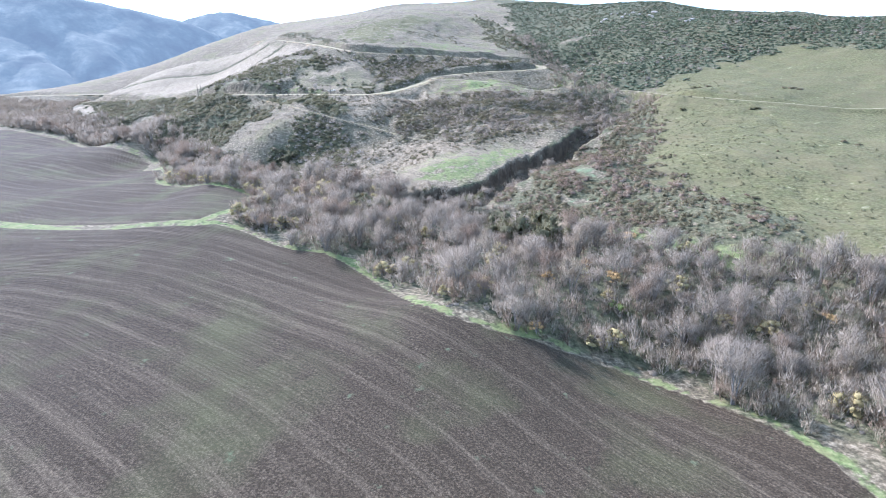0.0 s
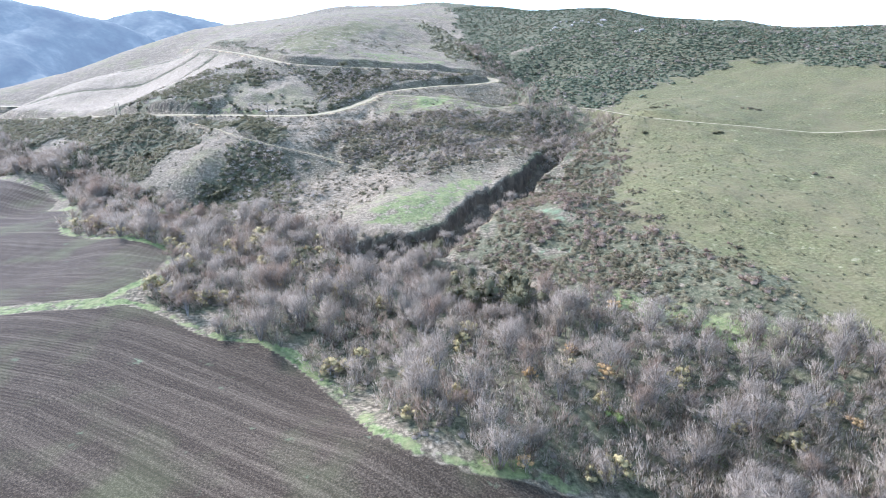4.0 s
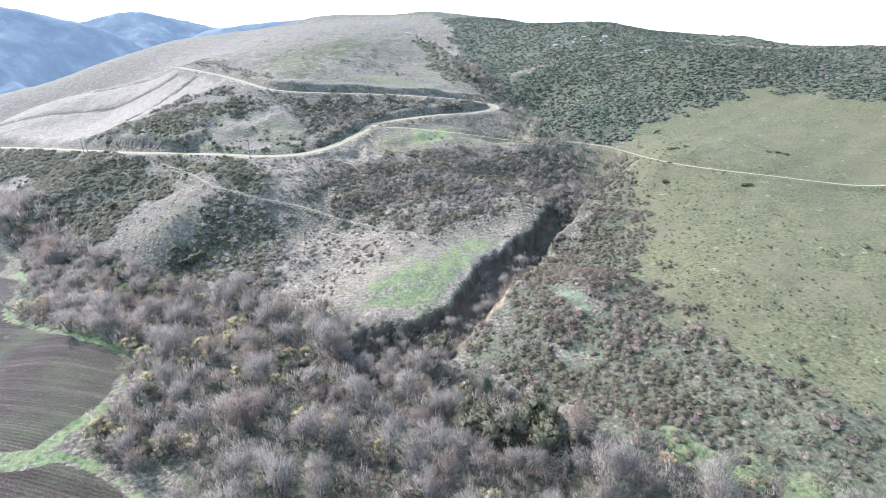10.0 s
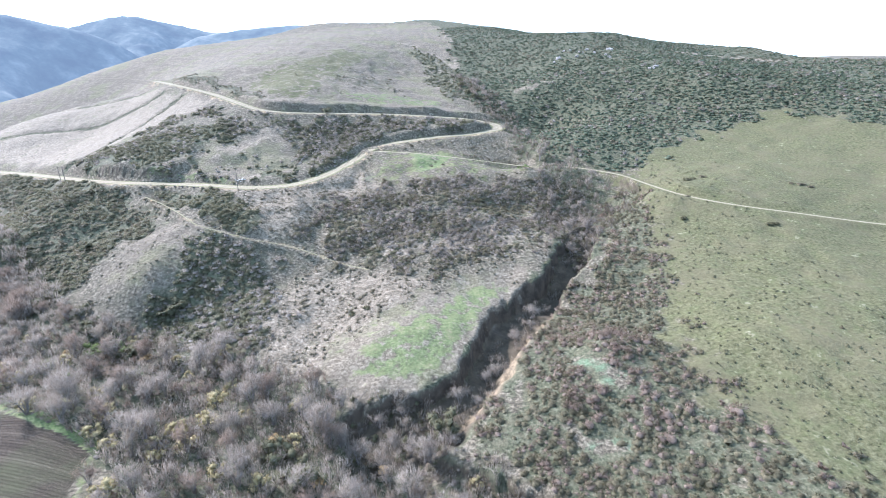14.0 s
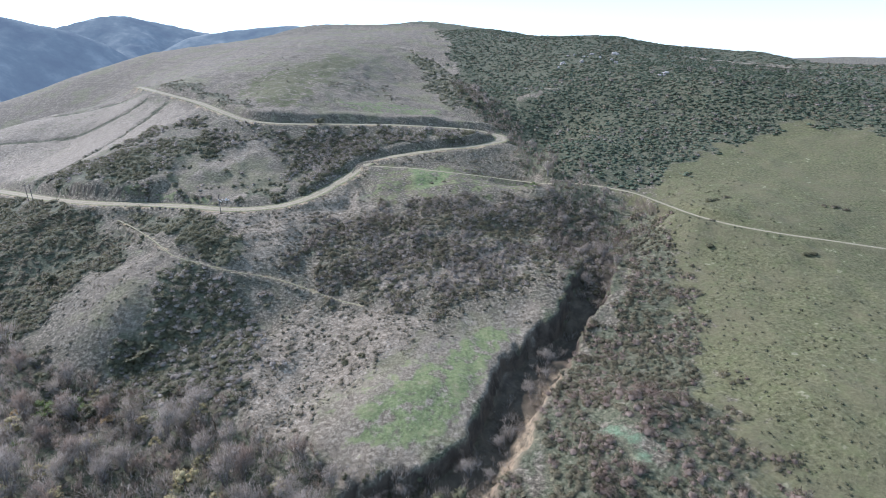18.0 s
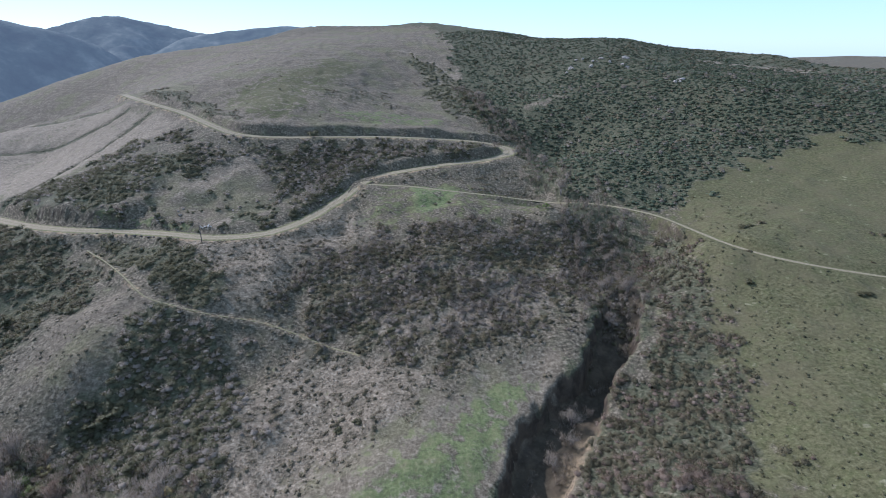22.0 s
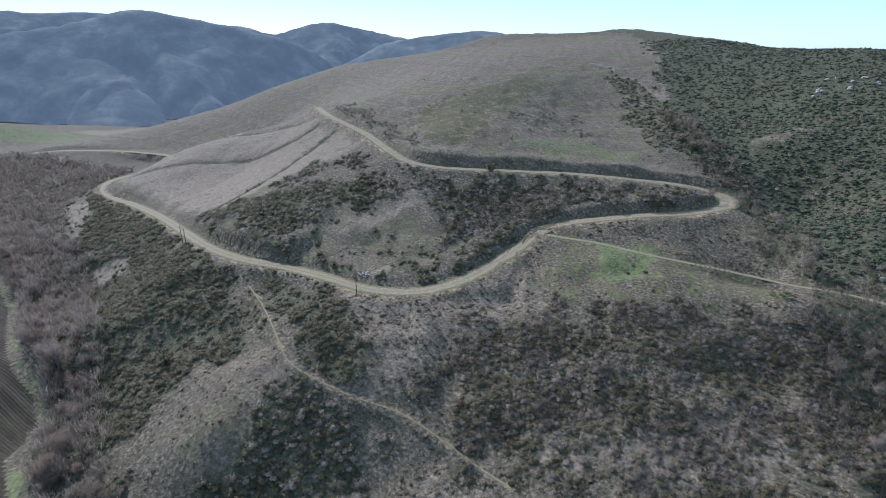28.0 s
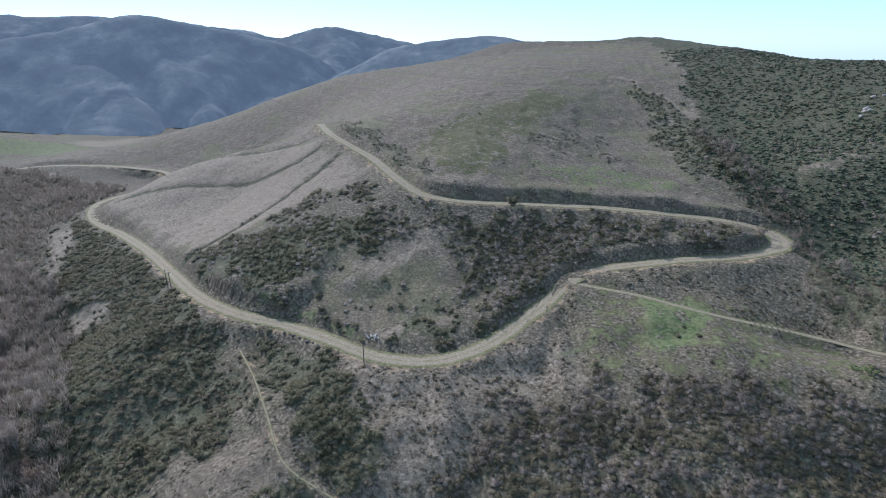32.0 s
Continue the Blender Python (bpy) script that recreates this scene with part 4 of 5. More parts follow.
def shrub(rng, sprays, width, lobes=5, reach=0.3, core=0.5, rise=0.45):
    """A shrub of unit radius: several uneven heads of leaf sprays or twig ends round a low lumpy heart."""
    a = 2 * math.pi * (np.arange(lobes) + rng.uniform(-0.35, 0.35, lobes)) / lobes
    r = rng.uniform(0.2, 0.62, lobes)
    head = np.stack([np.cos(a) * r, np.sin(a) * r, rng.uniform(0.22, 0.62, lobes)], 1)
    big = rng.uniform(0.26, 0.46, lobes)
    k = rng.integers(0, lobes, sprays)
    d = rng.normal(size=(sprays, 3))
    d[:, 2] = np.abs(d[:, 2]) * 0.95 - 0.15
    d /= np.linalg.norm(d, axis=1)[:, None]
    base = head[k] + d * (big[k] * rng.uniform(0.35, 1.0, sprays))[:, None]
    out = d * 0.55 + base * (0.5, 0.5, 0) + (0, 0, rise) + rng.normal(size=(sprays, 3)) * 0.4
    out = out / np.linalg.norm(out, axis=1)[:, None] * reach * rng.uniform(0.45, 1.4, (sprays, 1))
    side = np.cross(out, rng.normal(size=(sprays, 3)))
    side = side / (np.linalg.norm(side, axis=1)[:, None] + 1e-9) * width * rng.uniform(0.6, 1.4, (sprays, 1))
    tri = np.stack([base - side, base + side, base + out], 1).reshape(-1, 3)
    heart = ICO_V[:11] * rng.uniform(0.75, 1.15, (11, 1)) * core * (1.15, 1.15, 0.8) + (0, 0, 0.18)
    v = np.vstack([heart, tri])
    f = np.vstack([DOME_F, np.arange(sprays * 3).reshape(-1, 3) + 11])
    return soft_normals(v, f, np.array([0, 0, -0.1]), rng)


def broom(rng, strands, width, spread=0.8, lobes=4):
    """A thicket shrub of unit height: slender stems that rise from one root into several upright feathery heads."""
    a0 = rng.uniform(0, 2 * math.pi, lobes)
    r0 = rng.uniform(0.15, 0.62, lobes) * spread
    head = np.stack([np.cos(a0) * r0, np.sin(a0) * r0, rng.uniform(0.45, 0.72, lobes)], 1)
    k = rng.integers(0, lobes, strands)
    d = rng.normal(size=(strands, 3))
    d /= np.linalg.norm(d, axis=1)[:, None]
    base = head[k] + d * rng.uniform(0.2, 1.0, (strands, 1)) * (0.34 * spread, 0.34 * spread, 0.3)
    way = base * (1, 1, 0.5) + (0, 0, 0.75) + rng.normal(size=(strands, 3)) * 0.28
    out = way / np.linalg.norm(way, axis=1)[:, None] * rng.uniform(0.14, 0.34, (strands, 1))
    low = rng.uniform(size=strands) < 0.14
    base[low] *= rng.uniform(0.0, 0.4, (low.sum(), 1))
    out[low] = head[k][low] - base[low]
    side = np.cross(out, rng.normal(size=(strands, 3)))
    side = side / (np.linalg.norm(side, axis=1)[:, None] + 1e-9) * width * rng.uniform(0.6, 1.5, (strands, 1))
    tri = np.stack([base - side, base + side, base + out], 1).reshape(-1, 3)
    return soft_normals(tri, np.arange(strands * 3).reshape(-1, 3), np.array([0, 0, 0.1]), rng)


def mesh_of(name, v, f, mat, n=None):
    me = bpy.data.meshes.new(name)
    me.vertices.add(len(v))
    me.vertices.foreach_set("co", np.ascontiguousarray(v, np.float32).ravel())
    me.loops.add(f.size)
    me.loops.foreach_set("vertex_index", np.ascontiguousarray(f, np.int32).ravel())
    me.polygons.add(len(f))
    me.polygons.foreach_set("loop_start", np.arange(0, f.size, 3, dtype=np.int32))
    if n is not None:
        me.attributes.new("custom_normal", "FLOAT_VECTOR", "POINT").data.foreach_set("vector", np.ascontiguousarray(n, np.float32).ravel())
    me.update()
    me.materials.append(mat)
    return me


def scatter(name, protos, pos, size, mat, label, category, tall=None, lean=0.0):
    """Joins many small plants into one object of kind stuff."""
    rng = np.random.default_rng(len(pos) + 3)
    vs, fs, ns, n = [], [], [], 0
    which = rng.integers(0, len(protos), len(pos))
    ang = rng.uniform(0, 2 * math.pi, len(pos))
    tall = np.ones(len(pos)) if tall is None else tall
    for k, (pv, pf, pn) in enumerate(protos):
        s = np.where(which == k)[0]
        if not len(s):
            continue
        c, si = np.cos(ang[s])[:, None], np.sin(ang[s])[:, None]
        x = (pv[:, 0] * c - pv[:, 1] * si) * size[s, None] + pos[s, 0:1]
        y = (pv[:, 0] * si + pv[:, 1] * c) * size[s, None] + pos[s, 1:2]
        z = pv[:, 2] * (size * tall)[s, None] + pos[s, 2:3]
        vs.append(np.stack([x, y, z], 2).reshape(-1, 3))
        ns.append(np.stack([pn[:, 0] * c - pn[:, 1] * si, pn[:, 0] * si + pn[:, 1] * c, pn[:, 2] + 0 * c], 2).reshape(-1, 3))
        fs.append((pf[None] + (np.arange(len(s)) * len(pv))[:, None, None]).reshape(-1, 3) + n)
        n += len(s) * len(pv)
    return tagged(new(name, mesh_of(name, np.vstack(vs), np.vstack(fs), mat, np.vstack(ns))), label, category, kind="stuff")


def sow(poly, spacing, seed, keep=None, margin=0.0, stray=5.0, clear=True):
    """Jittered places inside an outline, on the ground and off the roads."""
    rng = np.random.default_rng(seed)
    p = np.array(poly, float)
    lo, hi = p.min(0) - stray, p.max(0) + stray
    gx, gy = np.meshgrid(np.arange(lo[0], hi[0], spacing), np.arange(lo[1], hi[1], spacing))
    x = gx.ravel() + rng.uniform(-0.95, 0.95, gx.size) * spacing
    y = gy.ravel() + rng.uniform(-0.95, 0.95, gx.size) * spacing
    ok = inside(*warped(x, y, stray), poly)
    x, y = x[ok], y[ok]
    for gap in CLEARINGS if clear else ():
        ok = ~inside(x, y, gap) | (rng.uniform(size=len(x)) < 0.1)
        x, y = x[ok], y[ok]
    if keep is not None:
        ok = rng.uniform(size=len(x)) < keep(x, y)
        x, y = x[ok], y[ok]
    for line, w in ((ROAD_LINE, 5.0), (TRACK_LINE, 1.9), (TRAIL_LINE, 1.5)):
        d, _, _ = near_line(x, y, line)
        x, y = x[d > w + margin], y[d > w + margin]
    ok = (np.maximum(edge_distance(x, y, FIELD_1), edge_distance(x, y, FIELD_2)) < -1.6) & (edge_distance(x, y, LEVEE, False) > 3.5)
    x, y = x[ok], y[ok]
    return np.stack([x, y, height(x, y) - 0.12], 1)


rng = np.random.default_rng(11)
LEAFY_FINE = [shrub(rng, 74, 0.06, 5, 0.27) for _ in range(12)]
LEAFY_SOFT = [shrub(rng, 70, 0.055, 6, 0.25) for _ in range(12)]
LEAFY_FAR = [leafy(rng, 7, 0.5, 0.8, 0.7, 0.5) for _ in range(8)]
TWIG_FINE = [shrub(rng, 90, 0.03, 5, 0.36, 0.42, 0.7) for _ in range(12)]
THICKET = [broom(rng, 110, 0.013) for _ in range(10)]
TWIG_THIN = [twiggy(rng, 30, 0.03) for _ in range(6)]
TWIG_FAR = [broom(rng, 44, 0.03) for _ in range(6)]
TUFT = [twiggy(rng, 12, 0.07, 1.0, 0.7) for _ in range(4)]


def sizes(p, lo, hi, seed):
    g = np.random.default_rng(seed)
    return lo + (hi - lo) * g.uniform(size=len(p)) ** 1.4


def clumps(scale, seed, bias=0.0, gain=1.6):
    return lambda x, y: np.clip(0.5 + bias + gain * 0.5 * wobble(x, y, scale, seed), 0, 1)


def plant(name, poly, spacing, lo, hi, protos, mat, label, category, seed, keep=None, tall=None, stray=8.0, clear=True):
    if spacing < 3.3 and any(protos is q for q in (LEAFY_FINE, LEAFY_SOFT, TWIG_FINE)) and hi > 1.3:
        spacing, lo, hi = 1.2 * spacing, 1.45 * lo, 1.5 * hi
    p = sow(poly, spacing, seed, keep, 0.0, stray, clear)
    tall = tall or (0.55, 0.9)
    t = np.random.default_rng(seed).uniform(tall[0], tall[1], len(p))
    return scatter(name, protos, p, sizes(p, lo, hi, seed + 1), mat, label, category, t)


HILLSIDE = [(-182, 330), (-150, 300), (-96, 282), (-52, 262), (-24, 250), (4, 276), (50, 300), (100, 330), (112, 372), (92, 398), (88, 440), (80, 470), (-14, 446), (-34, 400),
            (-63, 378), (-120, 392), (-171, 408), (-245, 466), (-291, 497), (-352, 535), (-335, 492), (-240, 388)]
plant("hillside_sage", HILLSIDE, 3.1, 0.45, 1.15, LEAFY_FAR, SAGE, "low grey-green brush all over the hillside", "brush", 140, lambda x, y: clumps(35, 71, 0.15)(x, y) * np.where(inside(x, y, MEADOW) | inside(x, y, SPUR_TOP), 0.1, 1.0))
plant("hillside_mounds", HILLSIDE, 4.2, 0.7, 1.6, LEAFY_FINE, SAGE, "grey-green brush scattered between the thickets of the hillside", "brush", 142, lambda x, y: clumps(28, 91, 0.05)(x, y) * np.where(inside(x, y, MEADOW) | inside(x, y, BENCH), 0.05, np.where(inside(x, y, SPUR_TOP), 0.3, 1.0)))
plant("hillside_stems", HILLSIDE, 2.5, 0.4, 0.9, TWIG_THIN, STRAW, "pale dry stems all over the hillside", "brush", 141, lambda x, y: clumps(25, 72, 0.0)(x, y) * np.where(inside(x, y, MEADOW), 0.15, 1.0))
near_hill = lambda x, y: np.where(y < 620, 1.0, np.where(y < 870, 0.5, 0.0)) * np.where(x > 360, 0.5, 1.0) * np.clip(1.0 + 0.45 * wobble(x, y, 60, 41), 0.4, 1)
plant("chaparral", CHAPARRAL, 2.6, 1.1, 2.5, LEAFY_FAR, CHAP, "dense dark green chaparral brush covering the hillside", "brush", 101, near_hill, (0.38, 0.65))
plant("chaparral_sage", CHAPARRAL, 5.4, 1.0, 2.4, LEAFY_FAR, SAGE, "grey-green sagebrush mixed into the hillside chaparral", "brush", 102, lambda x, y: (y < 870) * clumps(70, 95, 0.1)(x, y), (0.4, 0.7))
plant("chaparral_bare", CHAPARRAL, 9.0, 1.6, 3.4, TWIG_FINE, BROWN, "grey-brown leafless clumps among the hillside chaparral", "brush", 184, lambda x, y: (y < 620) * clumps(90, 96, -0.15, 2.2)(x, y), (0.6, 0.9))
plant("mid_slope_brush", MID_SLOPE, 1.7, 0.7, 1.7, LEAFY_SOFT, COYOTE, "grey-olive coyote brush on the middle slope", "brush", 103, lambda x, y: clumps(40, 42, 0.3)(x, y) * np.where(inside(x, y, MID_STRAW), 0.25, 1.0))
plant("mid_slope_bare_brush", MID_SLOPE, 1.75, 0.9, 1.8, TWIG_FINE, BROWN, "brown-grey leafless brush on the middle slope", "brush", 104, clumps(40, 43, 0.25))
plant("mid_slope_dark_brush", MID_SLOPE, 3.2, 0.8, 1.7, LEAFY_FINE, OAKISH, "dark green brush on the middle slope", "brush", 105, clumps(30, 44, -0.1, 2.0))
plant("mid_slope_straw", MID_STRAW, 1.6, 0.5, 1.1, TWIG_THIN, STRAW, "straw-coloured dead stems in a gap of the middle slope brush", "brush", 170)
plant("pale_brush", PALE_SLOPE, 1.5, 0.5, 1.1, TWIG_THIN, STRAW, "pale dead brush below the dirt road", "brush", 106, clumps(18, 45, 0.15))
plant("pale_slope_sage", PALE_SLOPE, 3.4, 0.6, 1.3, LEAFY_FINE, SAGE, "scattered grey-green brush below the dirt road", "brush", 107, clumps(18, 46, 0.1))
plant("dead_brush", DEAD_SCRUB, 1.25, 0.5, 1.05, TWIG_THIN, STRAW, "pinkish-grey dead brush above the grassy bench", "brush", 108)
plant("dead_brush_dark", DEAD_SCRUB, 4.2, 0.8, 1.5, LEAFY_FINE, SAGE, "grey-green bushes among the dead brush", "brush", 109, clumps(20, 47, 0.0))
plant("spur_brush", SPUR_TOP, 2.3, 0.4, 1.0, LEAFY_FINE, SAGE, "low grey-green brush on the dry spur", "brush", 110, clumps(14, 48, 0.0))
plant("west_slope_brush", WEST_SLOPE, 2.0, 0.9, 1.9, LEAFY_FINE, OAKISH, "dark green brush on the slope under the road", "brush", 111, clumps(60, 49, 0.4))
plant("west_slope_sage", WEST_SLOPE, 2.2, 0.8, 1.6, LEAFY_FINE, SAGE, "grey-green brush on the slope under the road", "brush", 112, clumps(45, 50, 0.25))
plant("spur_side_brush", SPUR_SIDE, 1.9, 0.9, 1.8, LEAFY_FINE, OAKISH, "dark brush in the hollow beside the spur", "brush", 113, clumps(30, 51, 0.55))
plant("spur_side_bare_brush", SPUR_SIDE, 2.3, 0.9, 1.8, TWIG_FINE, BARE, "leafless brush in the hollow beside the spur", "brush", 114)
plant("spur_back_brush", SPUR_BACK, 1.9, 0.9, 1.7, LEAFY_FINE, OAKISH, "dark green brush behind the footpath", "brush", 115, clumps(30, 52, 0.4))
plant("hill_gully_brush", HILL_GULLY, 3.1, 0.9, 2.0, LEAFY_FAR, OAKISH, "dark brush in a gully on the brown hill", "brush", 160)
plant("bank_brush", BANK_BRUSH, 2.2, 0.6, 1.3, LEAFY_FINE, SAGE, "dark low brush on the cut bank above the upper road", "brush", 172)
plant("pale_west_stems", PALE_WEST, 1.5, 0.4, 0.9, TWIG_THIN, STRAW, "pale dead stems between the brush patches below the road", "brush", 185)
plant("spur_stems", SPUR_TOP, 1.6, 0.3, 0.65, TWIG_THIN, STRAW, "pale dry stems on the spur", "brush", 186, clumps(16, 97, 0.2))
plant("knoll_straw", KNOLL_PALE, 1.4, 0.4, 0.8, TWIG_THIN, STRAW, "pinkish dead stems on the bare knoll", "brush", 173, clear=False)
plant("hill_brush", HILL_BRUSH, 3.2, 0.6, 1.4, LEAFY_FAR, SAGE, "low grey brush on the brown hill", "brush", 161, clumps(22, 73, 0.1))
plant("basin_west_brush", BASIN_WEST, 1.75, 0.8, 1.7, LEAFY_FINE, OAKISH, "dense dark green brush on the knoll flank inside the road bend", "brush", 162, clumps(40, 74, 0.35))
plant("basin_east_brush", BASIN_EAST, 1.9, 0.8, 1.8, LEAFY_FINE, OAKISH, "dense dark brush in the hollow under the upper road", "brush", 163, clumps(30, 75, 0.3))
plant("basin_east_bare", BASIN_EAST, 2.2, 0.9, 1.9, TWIG_FINE, BARE, "grey leafless brush in the hollow under the upper road", "brush", 164)
plant("basin_south_brush", BASIN_SOUTH, 1.8, 0.8, 1.5, LEAFY_FINE, OAKISH, "dark brush on the knoll just above the road", "brush", 165)
plant("mid_west_brush", MID_WEST, 1.7, 0.9, 1.7, LEAFY_FINE, OAKISH, "dense dark brush beside the footpath", "brush", 166)
basin_keep = lambda x, y: np.clip(0.42 + 0.7 * wobble(x, y, 45, 53), 0, 1) * np.where(inside(x, y, KNOLL), 0.15, 1.0)
plant("basin_brush", BASIN, 2.2, 0.9, 1.9, LEAFY_FINE, OAKISH, "dark green brush inside the road bend", "brush", 116, basin_keep)
plant("basin_bare_brush", BASIN, 2.6, 0.8, 1.7, TWIG_FINE, BARE, "bare grey brush inside the road bend", "brush", 117, basin_keep)
west_keep = lambda x, y: np.clip(1.35 - (x - 0.28 * (y - 200) - 50) / 55, 0.25, 1) * np.clip(0.9 + 0.5 * wobble(x, y, 22, 64), 0.25, 1)
mint_keep = lambda x, y: np.where(inside(x, y, MINT) | inside(x, y, MINT_LOW), 0.12, 1.0)
green_keep = lambda x, y: np.where(inside(x, y, EAST_LUSH), 0.3, 1.0)
plant("east_slope_sage", EAST_SCRUB, 1.5, 0.7, 1.55, LEAFY_SOFT, COYOTE, "olive coyote brush on the slope beside the ravine", "brush", 118, lambda x, y: west_keep(x, y) * mint_keep(x, y) * green_keep(x, y) * np.where(inside(x, y, RUSSET_PATCH), 0.5, 1.0), (0.55, 0.85), 9.0)
plant("east_slope_russet", EAST_SCRUB, 1.9, 0.7, 1.6, TWIG_FINE, RUSSET, "russet leafless brush on the slope beside the ravine", "brush", 119, lambda x, y: west_keep(x, y) * mint_keep(x, y) * green_keep(x, y) * clumps(40, 54, 0.25, 2.5)(x, y), (0.55, 0.85), 9.0)
plant("east_slope_straw", EAST_SCRUB, 3.0, 0.3, 0.7, TWIG_THIN, STRAW, "pale dry stems between the low brush beside the ravine", "brush", 179, lambda x, y: green_keep(x, y) * clumps(24, 93, 0.0)(x, y))
plant("russet_patch", RUSSET_PATCH, 2.6, 1.3, 2.2, TWIG_FINE, RUSSET, "reddish-brown leafless brush in a broad patch above the ravine", "brush", 171, clumps(16, 90, 0.25))
plant("east_slope_dark", EAST_SCRUB, 3.6, 0.7, 1.4, LEAFY_FINE, OAKISH, "dark green brush on the slope beside the ravine", "brush", 120, clumps(30, 55, 0.1))
plant("fringe_tufts", EAST_FRINGE, 2.7, 0.4, 1.05, LEAFY_FINE, OAKISH, "small dark olive bushes dotting the grassy slope", "bushes", 121, lambda x, y: np.clip(0.95 - (x - 98 - 0.2 * (y - 200)) / 80, 0.16, 0.95) * clumps(20, 56, 0.2)(x, y), (0.6, 0.95))
plant("fringe_dark", EAST_FRINGE, 5.2, 0.4, 1.0, LEAFY_FINE, OAKISH, "dark green small bushes dotting the grassy slope", "bushes", 180, lambda x, y: np.clip(1.0 - (x - 110) / 130, 0.2, 1) * clumps(25, 57, 0.2)(x, y))
plant("grass_tufts", EAST_GRASS, 6.0, 0.25, 0.6, TUFT, COYOTE, "small dark grass tufts on the grassy slope", "grass", 122, clumps(60, 57, -0.1))
plant("brown_hill_tufts", BROWN_HILL, 7.0, 0.4, 1.1, LEAFY_FAR, SAGE, "scattered low brush on the brown hill", "brush", 123, lambda x, y: (y < 700) * (x > -330) * clumps(60, 58, -0.35, 2.4)(x, y))
plant("mown_hill_stems", MOWN, 2.6, 0.25, 0.5, TUFT, STRAW, "pale dead stems on the cut hillside", "grass", 124)
plant("creek_brush", CREEK, 3.5, 2.4, 4.6, THICKET, BROWN, "bare brown-grey willow thicket along the creek", "thicket", 125, None, (0.85, 1.2))
plant("creek_tall_brush", CREEK, 4.6, 3.2, 5.6, THICKET, BARE, "tall bare grey willow shrubs crowding the creek", "thicket", 177, None, (0.9, 1.3))
plant("creek_russet_brush", CREEK, 4.6, 2.4, 4.6, THICKET, RUSSET, "russet leafless thicket along the creek", "thicket", 126, clumps(35, 59, 0.15), (0.85, 1.2))
plant("creek_straw_brush", PALE_CREEK, 3.3, 2.6, 4.8, THICKET, STRAW, "pale straw-coloured bare willows beside the field", "thicket", 181, None, (0.85, 1.2))
plant("bank_hedge", BANK_HEDGE, 1.7, 0.6, 1.25, LEAFY_FINE, SAGE, "strip of dark brush on the bank above the dirt track", "brush", 182, None, None, 1.0)
plant("bend_brush", BEND_BRUSH, 2.0, 0.6, 1.25, LEAFY_FINE, SAGE, "grey brush on the slope inside the road bend", "brush", 183, clumps(12, 94, 0.2), None, 1.5)
plant("creek_understorey", CREEK, 3.4, 1.0, 2.1, TWIG_FINE, BROWN, "low tangled brown brush under the creek willows", "thicket", 178, clumps(26, 92, 0.2))
plant("creek_sage", CREEK, 4.6, 0.9, 2.0, LEAFY_FINE, SAGE, "grey-green bushes in the creek thicket", "thicket", 127, clumps(30, 60, 0.1))
plant("ravine_brush", LOW_RAVINE, 3.8, 2.2, 4.4, THICKET, BROWN, "bare willow brush in the bottom of the ravine", "thicket", 128, None, (0.85, 1.2), 0.5)
plant("ravine_mouth_brush", RAVINE_MOUTH, 3.2, 2.4, 4.6, THICKET, BARE, "bare willow brush crowding the mouth of the ravine", "thicket", 174, None, (0.9, 1.2), 1.0)
plant("ravine_mouth_green", RAVINE_MOUTH, 4.0, 1.0, 2.0, LEAFY_FINE, OAKISH, "dark green bushes at the mouth of the ravine", "thicket", 175, None, (0.8, 1.2), 1.0)
plant("gully_brush", UPPER_GULLY, 3.2, 2.0, 4.2, THICKET, BROWN, "bare grey thicket filling the upper gully", "thicket", 129, None, (0.85, 1.2))
plant("gully_green", UPPER_GULLY, 4.5, 1.0, 2.3, LEAFY_FINE, OAKISH, "dark green bushes in the upper gully", "thicket", 130)
plant("valley_woods", VALLEY_WOODS, 4.6, 4.0, 7.0, TWIG_FAR, BROWN, "leafless grey woods along the valley floor", "woods", 131, None, (0.8, 1.2))
FIELD_STRIP = [(-148, 288), (-170, 310), (-176, 324), (-192, 336), (-228, 360), (-274, 396), (-368, 454), (-372, 482), (-276, 442), (-222, 394), (-172, 347), (-132, 304)]
plant("field_edge_thicket", FIELD_STRIP, 3.8, 4.4, 7.0, THICKET, BARE, "tall bare grey willow thicket along the edge of the field", "thicket", 176, None, (0.9, 1.3), 1.5)
plant("valley_woods_green", VALLEY_WOODS, 6, 1.5, 3.0, LEAFY_FAR, OAKISH, "dark green bushes in the valley woods", "woods", 132, clumps(60, 61, 0.1))
plant("meadow_tufts", MEADOW, 2.2, 0.25, 0.55, TUFT, OLIVE, "dry grass tufts in the small meadow", "grass", 133, clumps(20, 62, 0.0))
plant("bench_tufts", BENCH, 1.25, 0.25, 0.5, TUFT, STRAW, "dry stems in the grass of the bench", "grass", 134, clumps(14, 63, 0.0))

for k, cut in enumerate((CUT_1, CUT_2, CUT_3)):
    outline = [(x + 1.6, y - 1.6) for x, y in cut] + [(x - 1.6, y + 1.6) for x, y in reversed(cut)]
    plant("cut_line_brush", outline, 1.7, 0.5, 1.1, LEAFY_FINE, SAGE, "dark low brush in a shallow ditch across the cut hillside", "brush", 150 + k, None, None, 0.5)


